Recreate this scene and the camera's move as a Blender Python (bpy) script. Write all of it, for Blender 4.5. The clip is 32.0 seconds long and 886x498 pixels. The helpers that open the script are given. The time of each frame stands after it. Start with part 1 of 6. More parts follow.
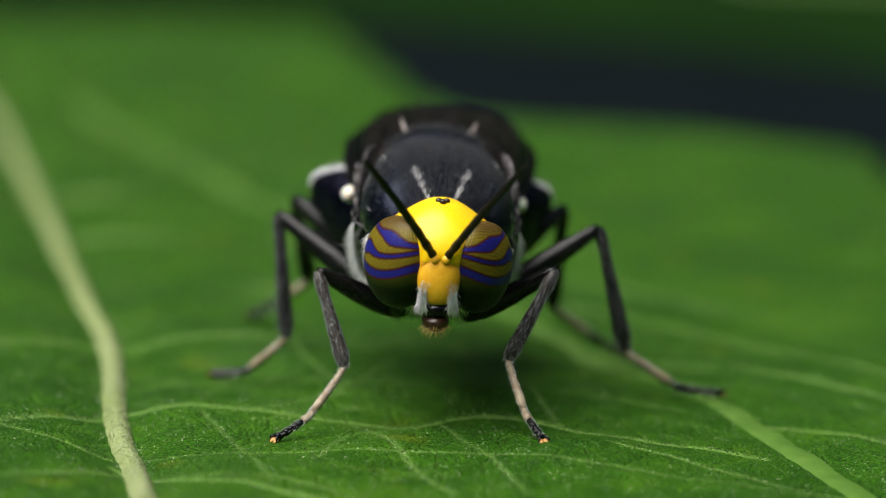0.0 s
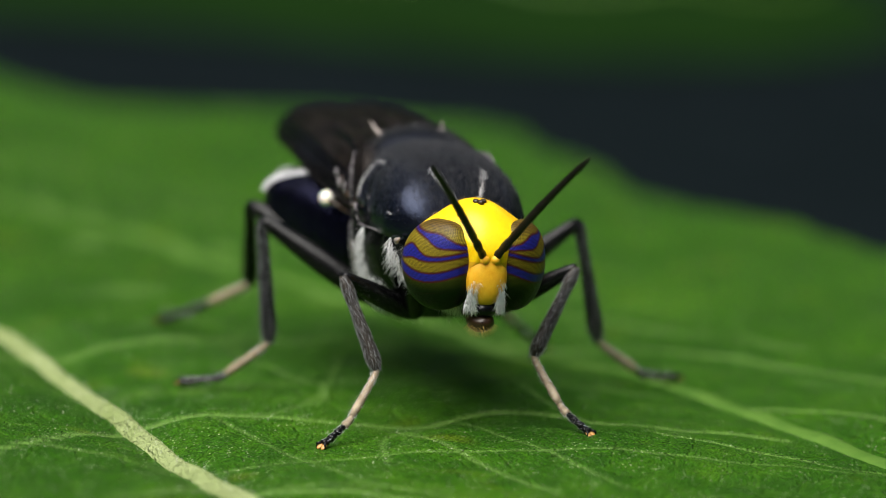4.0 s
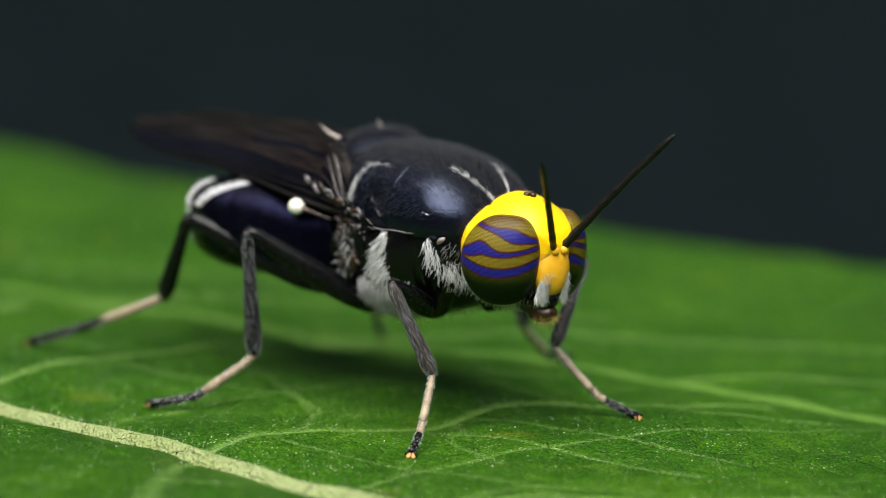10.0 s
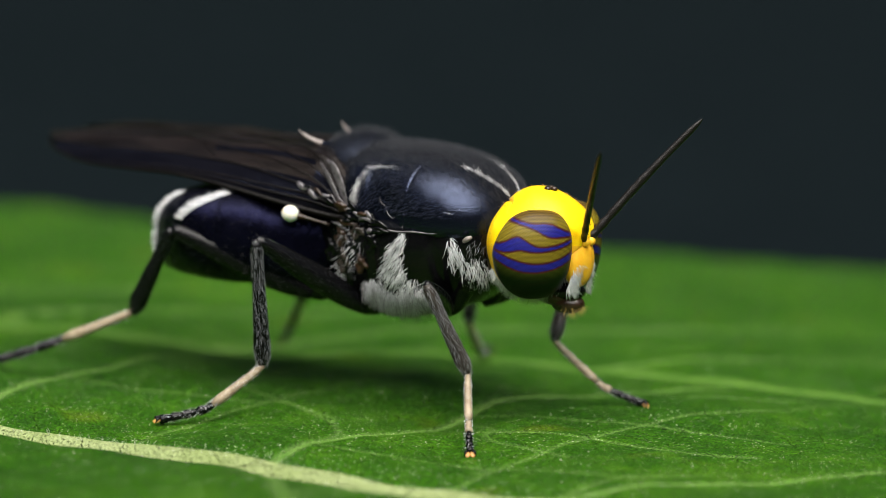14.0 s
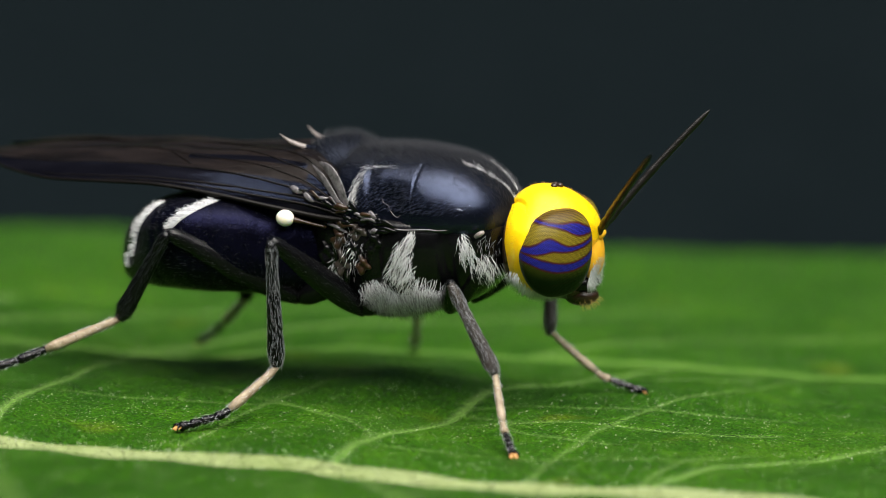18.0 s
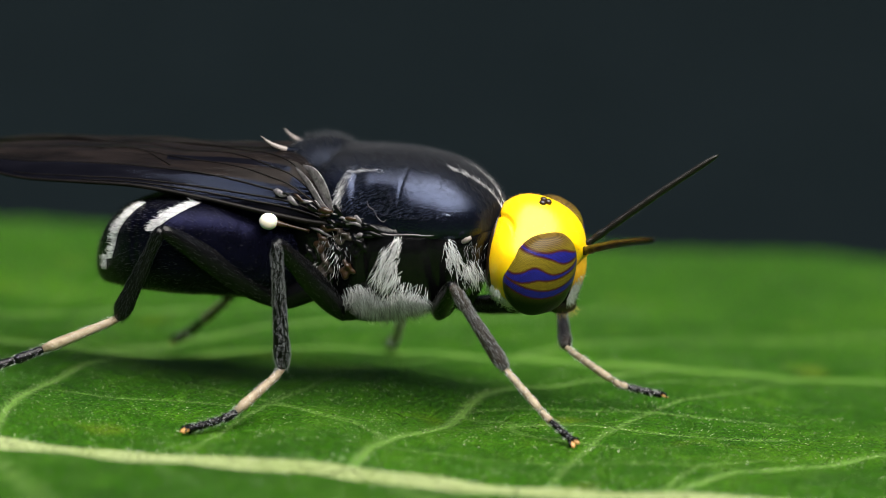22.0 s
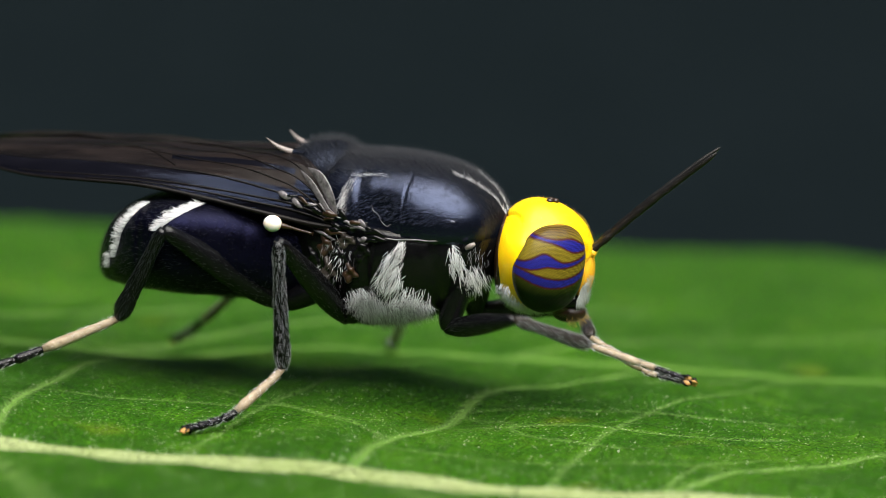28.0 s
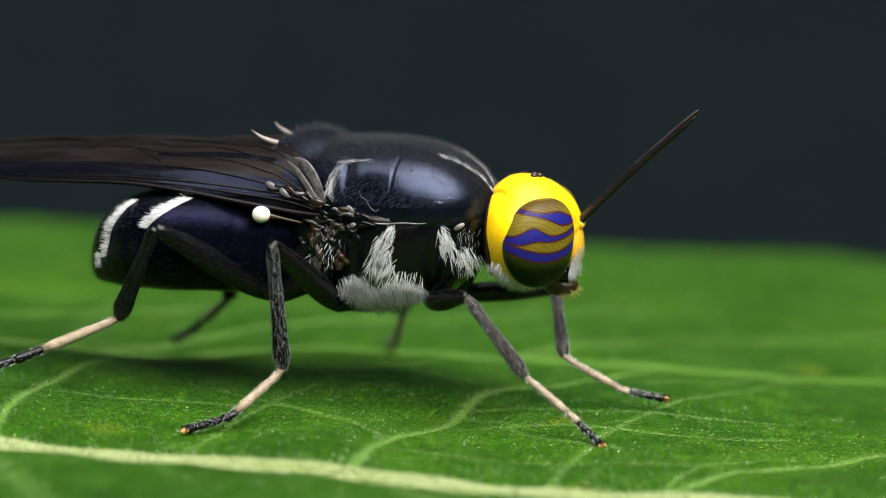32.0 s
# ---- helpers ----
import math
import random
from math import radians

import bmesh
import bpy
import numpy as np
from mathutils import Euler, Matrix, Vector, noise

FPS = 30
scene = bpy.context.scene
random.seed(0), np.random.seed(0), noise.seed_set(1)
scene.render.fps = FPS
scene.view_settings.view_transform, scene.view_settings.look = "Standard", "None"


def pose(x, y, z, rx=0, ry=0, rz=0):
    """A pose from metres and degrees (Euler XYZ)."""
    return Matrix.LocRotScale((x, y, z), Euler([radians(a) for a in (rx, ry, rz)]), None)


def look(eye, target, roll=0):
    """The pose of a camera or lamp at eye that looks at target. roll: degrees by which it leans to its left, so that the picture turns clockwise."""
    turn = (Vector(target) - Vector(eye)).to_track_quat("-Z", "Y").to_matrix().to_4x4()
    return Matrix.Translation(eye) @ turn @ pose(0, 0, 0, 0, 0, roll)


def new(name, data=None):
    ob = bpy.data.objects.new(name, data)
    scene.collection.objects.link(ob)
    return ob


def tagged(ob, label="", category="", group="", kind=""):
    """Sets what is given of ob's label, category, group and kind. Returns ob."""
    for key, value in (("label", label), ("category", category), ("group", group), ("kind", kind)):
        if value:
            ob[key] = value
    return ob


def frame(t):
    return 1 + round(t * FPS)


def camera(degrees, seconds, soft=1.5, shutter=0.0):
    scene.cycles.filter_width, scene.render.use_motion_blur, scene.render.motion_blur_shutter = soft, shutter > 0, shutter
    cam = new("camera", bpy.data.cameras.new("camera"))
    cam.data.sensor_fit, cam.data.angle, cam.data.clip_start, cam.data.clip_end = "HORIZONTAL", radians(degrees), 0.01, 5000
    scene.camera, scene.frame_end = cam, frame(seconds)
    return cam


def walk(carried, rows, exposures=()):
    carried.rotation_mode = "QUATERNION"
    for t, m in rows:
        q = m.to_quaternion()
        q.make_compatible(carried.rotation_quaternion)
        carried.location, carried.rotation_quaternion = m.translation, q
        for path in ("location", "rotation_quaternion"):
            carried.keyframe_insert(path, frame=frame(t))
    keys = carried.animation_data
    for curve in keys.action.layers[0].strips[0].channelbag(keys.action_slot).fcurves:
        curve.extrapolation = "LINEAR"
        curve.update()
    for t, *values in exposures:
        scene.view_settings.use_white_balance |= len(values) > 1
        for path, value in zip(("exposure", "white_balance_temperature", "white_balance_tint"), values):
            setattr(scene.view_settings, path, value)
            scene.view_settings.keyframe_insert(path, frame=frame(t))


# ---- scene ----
# A black soldier fly with a yellow head on a green leaf, all in true size. MM turns millimetres into metres.
MM = 0.001
cam = camera(14.1, 32.0, soft=0.6, shutter=0.5)
cam.data.dof.use_dof = True
cam.data.dof.aperture_fstop = 52.0
PATH = [
    (0, (0.093961, -0.002658, 0.019182), (-0.004783, 0.000353, 0.003673), 2.05),
    (1, (0.093887, -0.006925, 0.019512), (-0.004573, 0.000528, 0.003696), 2.00),
    (2, (0.093303, -0.012616, 0.019367), (-0.004552, 0.000771, 0.003711), 2.00),
    (3, (0.092243, -0.019326, 0.019521), (-0.004387, 0.001008, 0.003735), 2.08),
    (3.5, (0.091812, -0.023138, 0.019626), (-0.003922, 0.001038, 0.003796), 2.14),
    (5.5, (0.087863, -0.035436, 0.019840), (-0.003677, 0.001474, 0.003773), 2.28),
    (6, (0.086498, -0.038468, 0.019924), (-0.003666, 0.001646, 0.003761), 2.28),
    (7, (0.083930, -0.044122, 0.019910), (-0.003430, 0.001795, 0.003788), 2.20),
    (8, (0.080555, -0.050275, 0.019861), (-0.003206, 0.001943, 0.003815), 2.20),
    (9, (0.076425, -0.056510, 0.019934), (-0.002971, 0.002108, 0.003810), 2.10),
    (10, (0.071183, -0.063366, 0.019854), (-0.002583, 0.002227, 0.003847), 2.18),
    (11, (0.066229, -0.068854, 0.019945), (-0.002243, 0.002233, 0.003875), 2.11),
    (12, (0.060851, -0.074070, 0.019448), (-0.001912, 0.002220, 0.003936), 2.24),
    (13, (0.056394, -0.077511, 0.019590), (-0.001773, 0.002309, 0.003927), 2.01),
    (14, (0.051556, -0.081118, 0.019185), (-0.001521, 0.002260, 0.003986), 2.04),
    (14.5, (0.049138, -0.082755, 0.019070), (-0.001396, 0.002212, 0.004006), 2.00),
    (16.5, (0.037842, -0.088770, 0.018949), (-0.000956, 0.002183, 0.004040), 1.85),
    (17, (0.034807, -0.089865, 0.019435), (-0.000866, 0.002272, 0.003999), 1.93),
    (17.5, (0.032871, -0.090580, 0.019117), (-0.000821, 0.002343, 0.003948), 1.97),
    (18, (0.031248, -0.091068, 0.018693), (-0.000824, 0.002481, 0.003860), 2.05),
    (18.5, (0.029410, -0.091511, 0.018586), (-0.000862, 0.002648, 0.003828), 2.22),
    (19.2, (0.023921, -0.092648, 0.018866), (-0.000810, 0.003067, 0.003802), 3.13),
    (32, (0.023921, -0.092648, 0.018866), (-0.000810, 0.003067, 0.003802), 3.13),
]
walk(cam, [(t, look(eye, target, roll)) for t, eye, target, roll in PATH], [(0, -0.08), (3, -0.03), (9, 0.10), (18, 0.14), (23, 0.24), (28, 0.32), (32, 0.32)])

# ---- light: a bright hazy sky overhead ----
world = bpy.data.worlds.new("sky")
scene.world = world
world.use_nodes = True
wn = world.node_tree
sky = wn.nodes.new("ShaderNodeTexSky")
sky.sky_type = "NISHITA"
sky.sun_disc = False
sky.sun_elevation, sky.sun_rotation = radians(62), radians(148)
sky.dust_density = 3.0
wn.nodes["Background"].inputs["Strength"].default_value = 0.05
wn.links.new(sky.outputs[0], wn.nodes["Background"].inputs["Color"])
sun = new("sun", bpy.data.lights.new("sun", "SUN"))
sun.data.energy, sun.data.angle, sun.data.color = 7.8, radians(68), (1.0, 0.97, 0.91)
sun.matrix_basis = look((math.sin(radians(148)), math.cos(radians(148)), math.tan(radians(62))), (0, 0, 0))


# ---- materials ----
def nodes_of(name):
    m = bpy.data.materials.new(name)
    m.use_nodes = True
    return m, m.node_tree.nodes, m.node_tree.links, m.node_tree.nodes["Principled BSDF"]


def ramp(nodes, stops, interp="LINEAR"):
    r = nodes.new("ShaderNodeValToRGB")
    r.color_ramp.interpolation = interp
    while len(r.color_ramp.elements) < len(stops):
        r.color_ramp.elements.new(0.5)
    for e, (p, c) in zip(r.color_ramp.elements, stops):
        e.position, e.color = p, (*c, 1)
    return r


def noise_tex(nodes, links, coord, size_mm, detail=4.0, rough=0.6):
    n = nodes.new("ShaderNodeTexNoise")
    n.inputs["Scale"].default_value = 1.0 / (size_mm * MM)
    n.inputs["Detail"].default_value = detail
    n.inputs["Roughness"].default_value = rough
    links.new(coord, n.inputs["Vector"])
    return n


def surface(name, dark, light, rough=0.5, size=0.6, fine=0.06, bump=0.3, height=0.02, spec=0.5, coat=0.0, pits=0.0, tint=None, sheen=0.0, metal=0.0, sss=0.0, strands=False):
    """Two scales of variation, a fine relief and optional pits, sizes in mm."""
    m, n, l, p = nodes_of(name)
    c = n.new("ShaderNodeTexCoord").outputs["Object"]
    big, small = noise_tex(n, l, c, size), noise_tex(n, l, c, fine, 2.0)
    mix = n.new("ShaderNodeMath")
    mix.operation = "MULTIPLY_ADD"
    mix.inputs[1].default_value = 0.35
    l.new(small.outputs["Fac"], mix.inputs[0])
    half = n.new("ShaderNodeMath")
    half.operation = "MULTIPLY"
    half.inputs[1].default_value = 0.65
    l.new(big.outputs["Fac"], half.inputs[0])
    l.new(half.outputs[0], mix.inputs[2])
    r = ramp(n, [(0.0, dark), (1.0, light)] if strands else [(0.32, dark), (0.68, light)])
    l.new(n.new("ShaderNodeNewGeometry").outputs["Random Per Island"] if strands else mix.outputs[0], r.inputs[0])
    l.new(r.outputs[0], p.inputs["Base Color"])
    rr = n.new("ShaderNodeMapRange")
    rr.inputs["To Min"].default_value, rr.inputs["To Max"].default_value = rough * 0.8, min(1.0, rough * 1.25)
    l.new(big.outputs["Fac"], rr.inputs["Value"])
    l.new(rr.outputs[0], p.inputs["Roughness"])
    p.inputs["Specular IOR Level"].default_value = spec
    p.inputs["Coat Weight"].default_value = coat
    p.inputs["Coat Roughness"].default_value = 0.15
    p.inputs["Metallic"].default_value = metal
    p.inputs["Sheen Weight"].default_value = sheen
    if tint:
        p.inputs["Specular Tint"].default_value = (*tint, 1)
    if sss:
        p.inputs["Subsurface Weight"].default_value = sss
        p.inputs["Subsurface Scale"].default_value = 0.15 * MM
        p.inputs["Subsurface Radius"].default_value = (1.0, 0.5, 0.2)
    b = n.new("ShaderNodeBump")
    b.inputs["Strength"].default_value = bump
    b.inputs["Distance"].default_value = height * MM
    l.new(small.outputs["Fac"], b.inputs["Height"])
    last = b
    if pits:
        v = n.new("ShaderNodeTexVoronoi")
        v.inputs["Scale"].default_value = 1.0 / (0.044 * MM)
        l.new(c, v.inputs["Vector"])
        b2 = n.new("ShaderNodeBump")
        b2.inputs["Strength"].default_value = pits
        b2.inputs["Distance"].default_value = 0.02 * MM
        l.new(v.outputs["Distance"], b2.inputs["Height"])
        l.new(b.outputs[0], b2.inputs["Normal"])
        last = b2
    l.new(last.outputs[0], p.inputs["Normal"])
    return m


M_NOTUM = surface("blue_black_cuticle", (0.0012, 0.0016, 0.003), (0.0034, 0.0044, 0.0085), 0.2, 0.9, 0.05, 0.10, 0.006, 0.5, 0.0, 0.28, (0.52, 0.62, 1.0))
M_SHIELD = surface("matt_blue_black_cuticle", (0.0015, 0.0018, 0.003), (0.0045, 0.005, 0.008), 0.42, 0.5, 0.05, 0.3, 0.02, 0.28, 0.0, 0.7, (0.55, 0.66, 1.0))


def dull_middle(m):
    """The back of the thorax grows dull towards its middle line, in an uneven border."""
    n, l = m.node_tree.nodes, m.node_tree.links
    p = n["Principled BSDF"]
    c = n.new("ShaderNodeTexCoord").outputs["Object"]
    sep = n.new("ShaderNodeSeparateXYZ")
    l.new(c, sep.inputs[0])
    away = n.new("ShaderNodeMath")
    away.operation = "ABSOLUTE"
    l.new(sep.outputs["Y"], away.inputs[0])
    ragged = n.new("ShaderNodeMath")
    ragged.operation = "MULTIPLY_ADD"
    ragged.inputs[1].default_value = 0.5 * MM
    l.new(noise_tex(n, l, c, 0.16).outputs["Fac"], ragged.inputs[0])
    l.new(away.outputs[0], ragged.inputs[2])
    for socket, dull, shiny in (("Roughness", 0.5, 0.15), ("Specular IOR Level", 0.06, 0.62)):
        k = n.new("ShaderNodeMapRange")
        k.interpolation_type = "SMOOTHSTEP"
        for name, v in (("From Min", 1.05 * MM), ("From Max", 1.85 * MM), ("To Min", dull), ("To Max", shiny)):
            k.inputs[name].default_value = v
        l.new(ragged.outputs[0], k.inputs["Value"])
        l.new(k.outputs[0], p.inputs[socket])


dull_middle(M_NOTUM)
M_PLEURA = surface("black_pleural_cuticle", (0.001, 0.001, 0.0013), (0.0035, 0.0035, 0.004), 0.15, 0.35, 0.05, 0.4, 0.02, 0.3, 0.0, 0.12)
M_ABDOMEN = surface("violet_black_cuticle", (0.0008, 0.0008, 0.0018), (0.002, 0.002, 0.006), 0.24, 0.5, 0.05, 0.4, 0.012, 0.13, 0.0, 0.5, (0.34, 0.36, 1.0))
M_LEG = surface("black_leg_cuticle", (0.001, 0.001, 0.0013), (0.0035, 0.0035, 0.0042), 0.24, 0.4, 0.04, 0.5, 0.02, 0.28)
M_TAN = surface("tan_leg_cuticle", (0.14, 0.094, 0.05), (0.43, 0.35, 0.245), 0.42, 0.22, 0.025, 0.6, 0.02, 0.4)
M_ORANGE = surface("amber_foot_pad", (0.35, 0.16, 0.04), (0.6, 0.33, 0.1), 0.45, 0.2, 0.03, 0.3, 0.01)
M_YELLOW = surface("yellow_head_cuticle", (0.88, 0.47, 0.002), (0.95, 0.66, 0.004), 0.34, 0.7, 0.03, 0.15, 0.006, 0.4, sss=0.15)
M_FACE = surface("orange_face_cuticle", (0.72, 0.33, 0.01), (0.88, 0.50, 0.03), 0.4, 0.3, 0.03, 0.2, 0.008, 0.4, sss=0.15)
M_WHITE_HAIR = surface("silver_white_hair", (0.5, 0.51, 0.53), (1.0, 1.0, 1.0), 0.35, 0.2, 0.02, 0.0, 0.001, 0.5, strands=True)
M_GREY_HAIR = surface("grey_hair", (0.04, 0.04, 0.045), (0.4, 0.4, 0.42), 0.4, 0.2, 0.02, 0.0, 0.001, 0.4, strands=True)
M_PALE_HAIR = surface("pale_grey_hair", (0.10, 0.102, 0.11), (0.95, 0.96, 0.98), 0.4, 0.2, 0.02, 0.0, 0.001, 0.4, strands=True)
M_GREY_SKIN = surface("grey_brown_skin", (0.006, 0.005, 0.0045), (0.045, 0.036, 0.03), 0.2, 0.15, 0.04, 0.5, 0.02, 0.5)
M_SOOT_HAIR = surface("sooty_grey_hair", (0.003, 0.0035, 0.005), (0.045, 0.048, 0.058), 0.4, 0.2, 0.02, 0.0, 0.001, 0.3, strands=True)
M_BLUE_HAIR = surface("blue_grey_hair", (0.003, 0.0035, 0.006), (0.05, 0.056, 0.095), 0.3, 0.2, 0.02, 0.0, 0.001, 0.5, tint=(0.6, 0.7, 1.0), strands=True)
M_LEG_HAIR = surface("silver_leg_down", (0.04, 0.042, 0.047), (0.5, 0.51, 0.55), 0.4, 0.2, 0.02, 0.0, 0.001, 0.4, strands=True)
M_DARK_HAIR = surface("dark_hair", (0.002, 0.002, 0.003), (0.025, 0.026, 0.032), 0.4, 0.2, 0.02, 0.0, 0.001, 0.4, strands=True)
M_GOLD_HAIR = surface("golden_hair", (0.45, 0.28, 0.08), (0.7, 0.5, 0.2), 0.45, 0.2, 0.02, 0.0, 0.001, 0.2)
M_WHITE_SKIN = surface("white_band_cuticle", (0.16, 0.16, 0.18), (0.45, 0.45, 0.48), 0.55, 0.1, 0.03, 0.3, 0.01)
M_IVORY = surface("ivory_knob", (0.72, 0.69, 0.58), (0.85, 0.83, 0.74), 0.4, 0.25, 0.03, 0.15, 0.006, sss=0.3)
M_BROWN = surface("dark_brown_cuticle", (0.008, 0.004, 0.002), (0.04, 0.019, 0.008), 0.28, 0.3, 0.04, 0.3, 0.012, 0.5)
M_MEMBRANE = surface("pale_lilac_membrane", (0.02, 0.018, 0.02), (0.22, 0.20, 0.215), 0.16, 0.18, 0.05, 0.5, 0.02, 0.6)
M_SPINE = surface("bone_spine", (0.12, 0.10, 0.095), (0.34, 0.29, 0.27), 0.4, 0.3, 0.03, 0.2, 0.008)
M_VEIN_BROWN = surface("blackish_wing_vein", (0.002, 0.0016, 0.0015), (0.006, 0.0045, 0.004), 0.4, 0.3, 0.04, 0.2, 0.01, 0.12)
M_ANTENNA = surface("black_antenna", (0.002, 0.0017, 0.0015), (0.009, 0.007, 0.006), 0.34, 0.15, 0.03, 0.6, 0.02, 0.3)


def wing_material(name, dark, light, rough, tint, alpha, spec):
    m, n, l, p = nodes_of(name)
    c = n.new("ShaderNodeTexCoord").outputs["Object"]
    stretch = n.new("ShaderNodeVectorMath")
    stretch.operation = "MULTIPLY"
    stretch.inputs[1].default_value = (0.22, 1.0, 1.6)
    l.new(c, stretch.inputs[0])
    a, b = noise_tex(n, l, stretch.outputs[0], 0.5), noise_tex(n, l, c, 0.07, 2.0)
    r = ramp(n, [(0.34, dark), (0.66, light)])
    l.new(a.outputs["Fac"], r.inputs[0])
    l.new(r.outputs[0], p.inputs["Base Color"])
    p.inputs["Roughness"].default_value = rough
    p.inputs["Specular IOR Level"].default_value = spec
    p.inputs["Specular Tint"].default_value = (*tint, 1)
    p.inputs["Alpha"].default_value = alpha
    fold = n.new("ShaderNodeBump")
    fold.inputs["Strength"].default_value, fold.inputs["Distance"].default_value = 0.5, 0.12 * MM
    l.new(a.outputs["Fac"], fold.inputs["Height"])
    bu = n.new("ShaderNodeBump")
    bu.inputs["Strength"].default_value, bu.inputs["Distance"].default_value = 0.25, 0.02 * MM
    l.new(b.outputs["Fac"], bu.inputs["Height"])
    l.new(fold.outputs[0], bu.inputs["Normal"])
    l.new(bu.outputs[0], p.inputs["Normal"])
    return m


M_WING = wing_material("smoky_brown_wing", (0.0028, 0.0021, 0.002), (0.013, 0.0095, 0.0085), 0.38, (0.8, 0.74, 0.72), 0.93, 0.12)
M_TIBIA = wing_material("streaked_tan_and_black_shin", (0.002, 0.002, 0.0024), (0.036, 0.028, 0.021), 0.4, (1.0, 1.0, 1.0), 1.0, 0.3)
M_WING_CELL = wing_material("blue_black_wing_cell", (0.0012, 0.0012, 0.002), (0.004, 0.0038, 0.0055), 0.14, (0.42, 0.55, 1.0), 0.97, 0.13)


def eye_material():
    """Blue bands with rusty borders on olive, dark green below; z is the eye's height, x its way forward, in mm."""
    m, n, l, p = nodes_of("banded_compound_eye")
    c = n.new("ShaderNodeTexCoord").outputs["Object"]
    sep = n.new("ShaderNodeSeparateXYZ")
    l.new(c, sep.inputs[0])

    def calc(op, a, b=None):
        k = n.new("ShaderNodeMath")
        k.operation = op
        for i, v in enumerate((a, b)):
            if v is None:
                continue
            if isinstance(v, (int, float)):
                k.inputs[i].default_value = v
            else:
                l.new(v, k.inputs[i])
        return k.outputs[0]

    x, z = calc("MULTIPLY", sep.outputs["X"], 1 / MM), calc("MULTIPLY", sep.outputs["Z"], 1 / MM)
    def bell(centre, width, amount):
        d = calc("MULTIPLY", calc("SUBTRACT", x, centre), 1 / width)
        return calc("MULTIPLY", calc("EXPONENT", calc("MULTIPLY", calc("MULTIPLY", d, d), -1.0)), amount)

    def clamped(v):
        return calc("MINIMUM", calc("MAXIMUM", v, 0.0), 1.0)

    def blend(fac, lower, upper):
        k = n.new("ShaderNodeMix")
        k.data_type = "RGBA"
        l.new(fac, k.inputs[0])
        for slot, v in (("A", lower), ("B", upper)):
            if isinstance(v, tuple):
                k.inputs[slot].default_value = (*v, 1)
            else:
                l.new(v, k.inputs[slot])
        return k.outputs["Result"]

    olive, blue, edge = (0.165, 0.125, 0.011), (0.015, 0.015, 0.175), (0.055, 0.012, 0.009)
    ragged = calc("MULTIPLY", calc("SUBTRACT", noise_tex(n, l, c, 0.12, 2.0).outputs["Fac"], 0.5), 0.035)
    height = calc("ADD", z, ragged)
    ahead = calc("MAXIMUM", x, 0.0)
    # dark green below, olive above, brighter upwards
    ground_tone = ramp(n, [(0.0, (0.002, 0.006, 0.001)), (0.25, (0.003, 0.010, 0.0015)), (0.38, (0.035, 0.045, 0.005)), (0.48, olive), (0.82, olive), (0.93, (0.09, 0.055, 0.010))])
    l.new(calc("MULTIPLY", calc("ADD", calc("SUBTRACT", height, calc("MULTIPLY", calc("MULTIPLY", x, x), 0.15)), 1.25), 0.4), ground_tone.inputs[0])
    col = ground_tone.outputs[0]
    bands = (
        (calc("ADD", calc("MULTIPLY", x, -0.24), 0.83), calc("ADD", bell(0.42, 0.36, 0.12), 0.045), blue),
        (calc("ADD", calc("ADD", bell(-0.42, 0.3, 0.15), 0.24), calc("MULTIPLY", calc("MULTIPLY", ahead, ahead), 0.18)), calc("ADD", bell(-0.5, 0.42, 0.12), 0.055), blue),
        (calc("ADD", calc("MULTIPLY", calc("MULTIPLY", x, x), 0.28), -0.25), calc("ADD", bell(-0.45, 0.4, 0.02), 0.11), blue),
        (calc("ADD", calc("MULTIPLY", x, 0.15), -0.69), bell(0.1, 0.7, 0.02), (0.022, 0.005, 0.004)),
    )
    for centre, half, tone in bands:
        inside = calc("SUBTRACT", half, calc("ABSOLUTE", calc("SUBTRACT", height, centre)))
        if tone is blue:
            col = blend(clamped(calc("MULTIPLY", calc("ADD", inside, 0.055), 22.0)), col, edge)
        col = blend(clamped(calc("MULTIPLY", inside, 25.0)), col, tone)
    v = n.new("ShaderNodeTexVoronoi")
    v.inputs["Scale"].default_value = 1.0 / (0.037 * MM)
    v.inputs["Randomness"].default_value = 0.05
    v.voronoi_dimensions = "2D"
    comb = n.new("ShaderNodeCombineXYZ")
    l.new(calc("ADD", sep.outputs["X"], calc("MULTIPLY", sep.outputs["Z"], 0.577)), comb.inputs[0])
    l.new(calc("MULTIPLY", sep.outputs["Z"], 1.155), comb.inputs[1])
    l.new(comb.outputs[0], v.inputs["Vector"])
    facet = ramp(n, [(0.2, (1.4, 1.4, 1.4)), (0.55, (0.3, 0.3, 0.3))])
    l.new(v.outputs["Distance"], facet.inputs[0])
    mul = n.new("ShaderNodeMix")
    mul.data_type, mul.blend_type = "RGBA", "MULTIPLY"
    mul.inputs[0].default_value = 1.0
    l.new(col, mul.inputs["A"])
    l.new(facet.outputs[0], mul.inputs["B"])
    l.new(mul.outputs["Result"], p.inputs["Base Color"])
    bu = n.new("ShaderNodeBump")
    bu.inputs["Strength"].default_value, bu.inputs["Distance"].default_value = 0.4, 0.012 * MM
    bu.invert = True
    l.new(v.outputs["Distance"], bu.inputs["Height"])
    l.new(bu.outputs[0], p.inputs["Normal"])
    p.inputs["Roughness"].default_value = 0.34
    p.inputs["Specular IOR Level"].default_value = 0.16
    return m


M_EYE = eye_material()


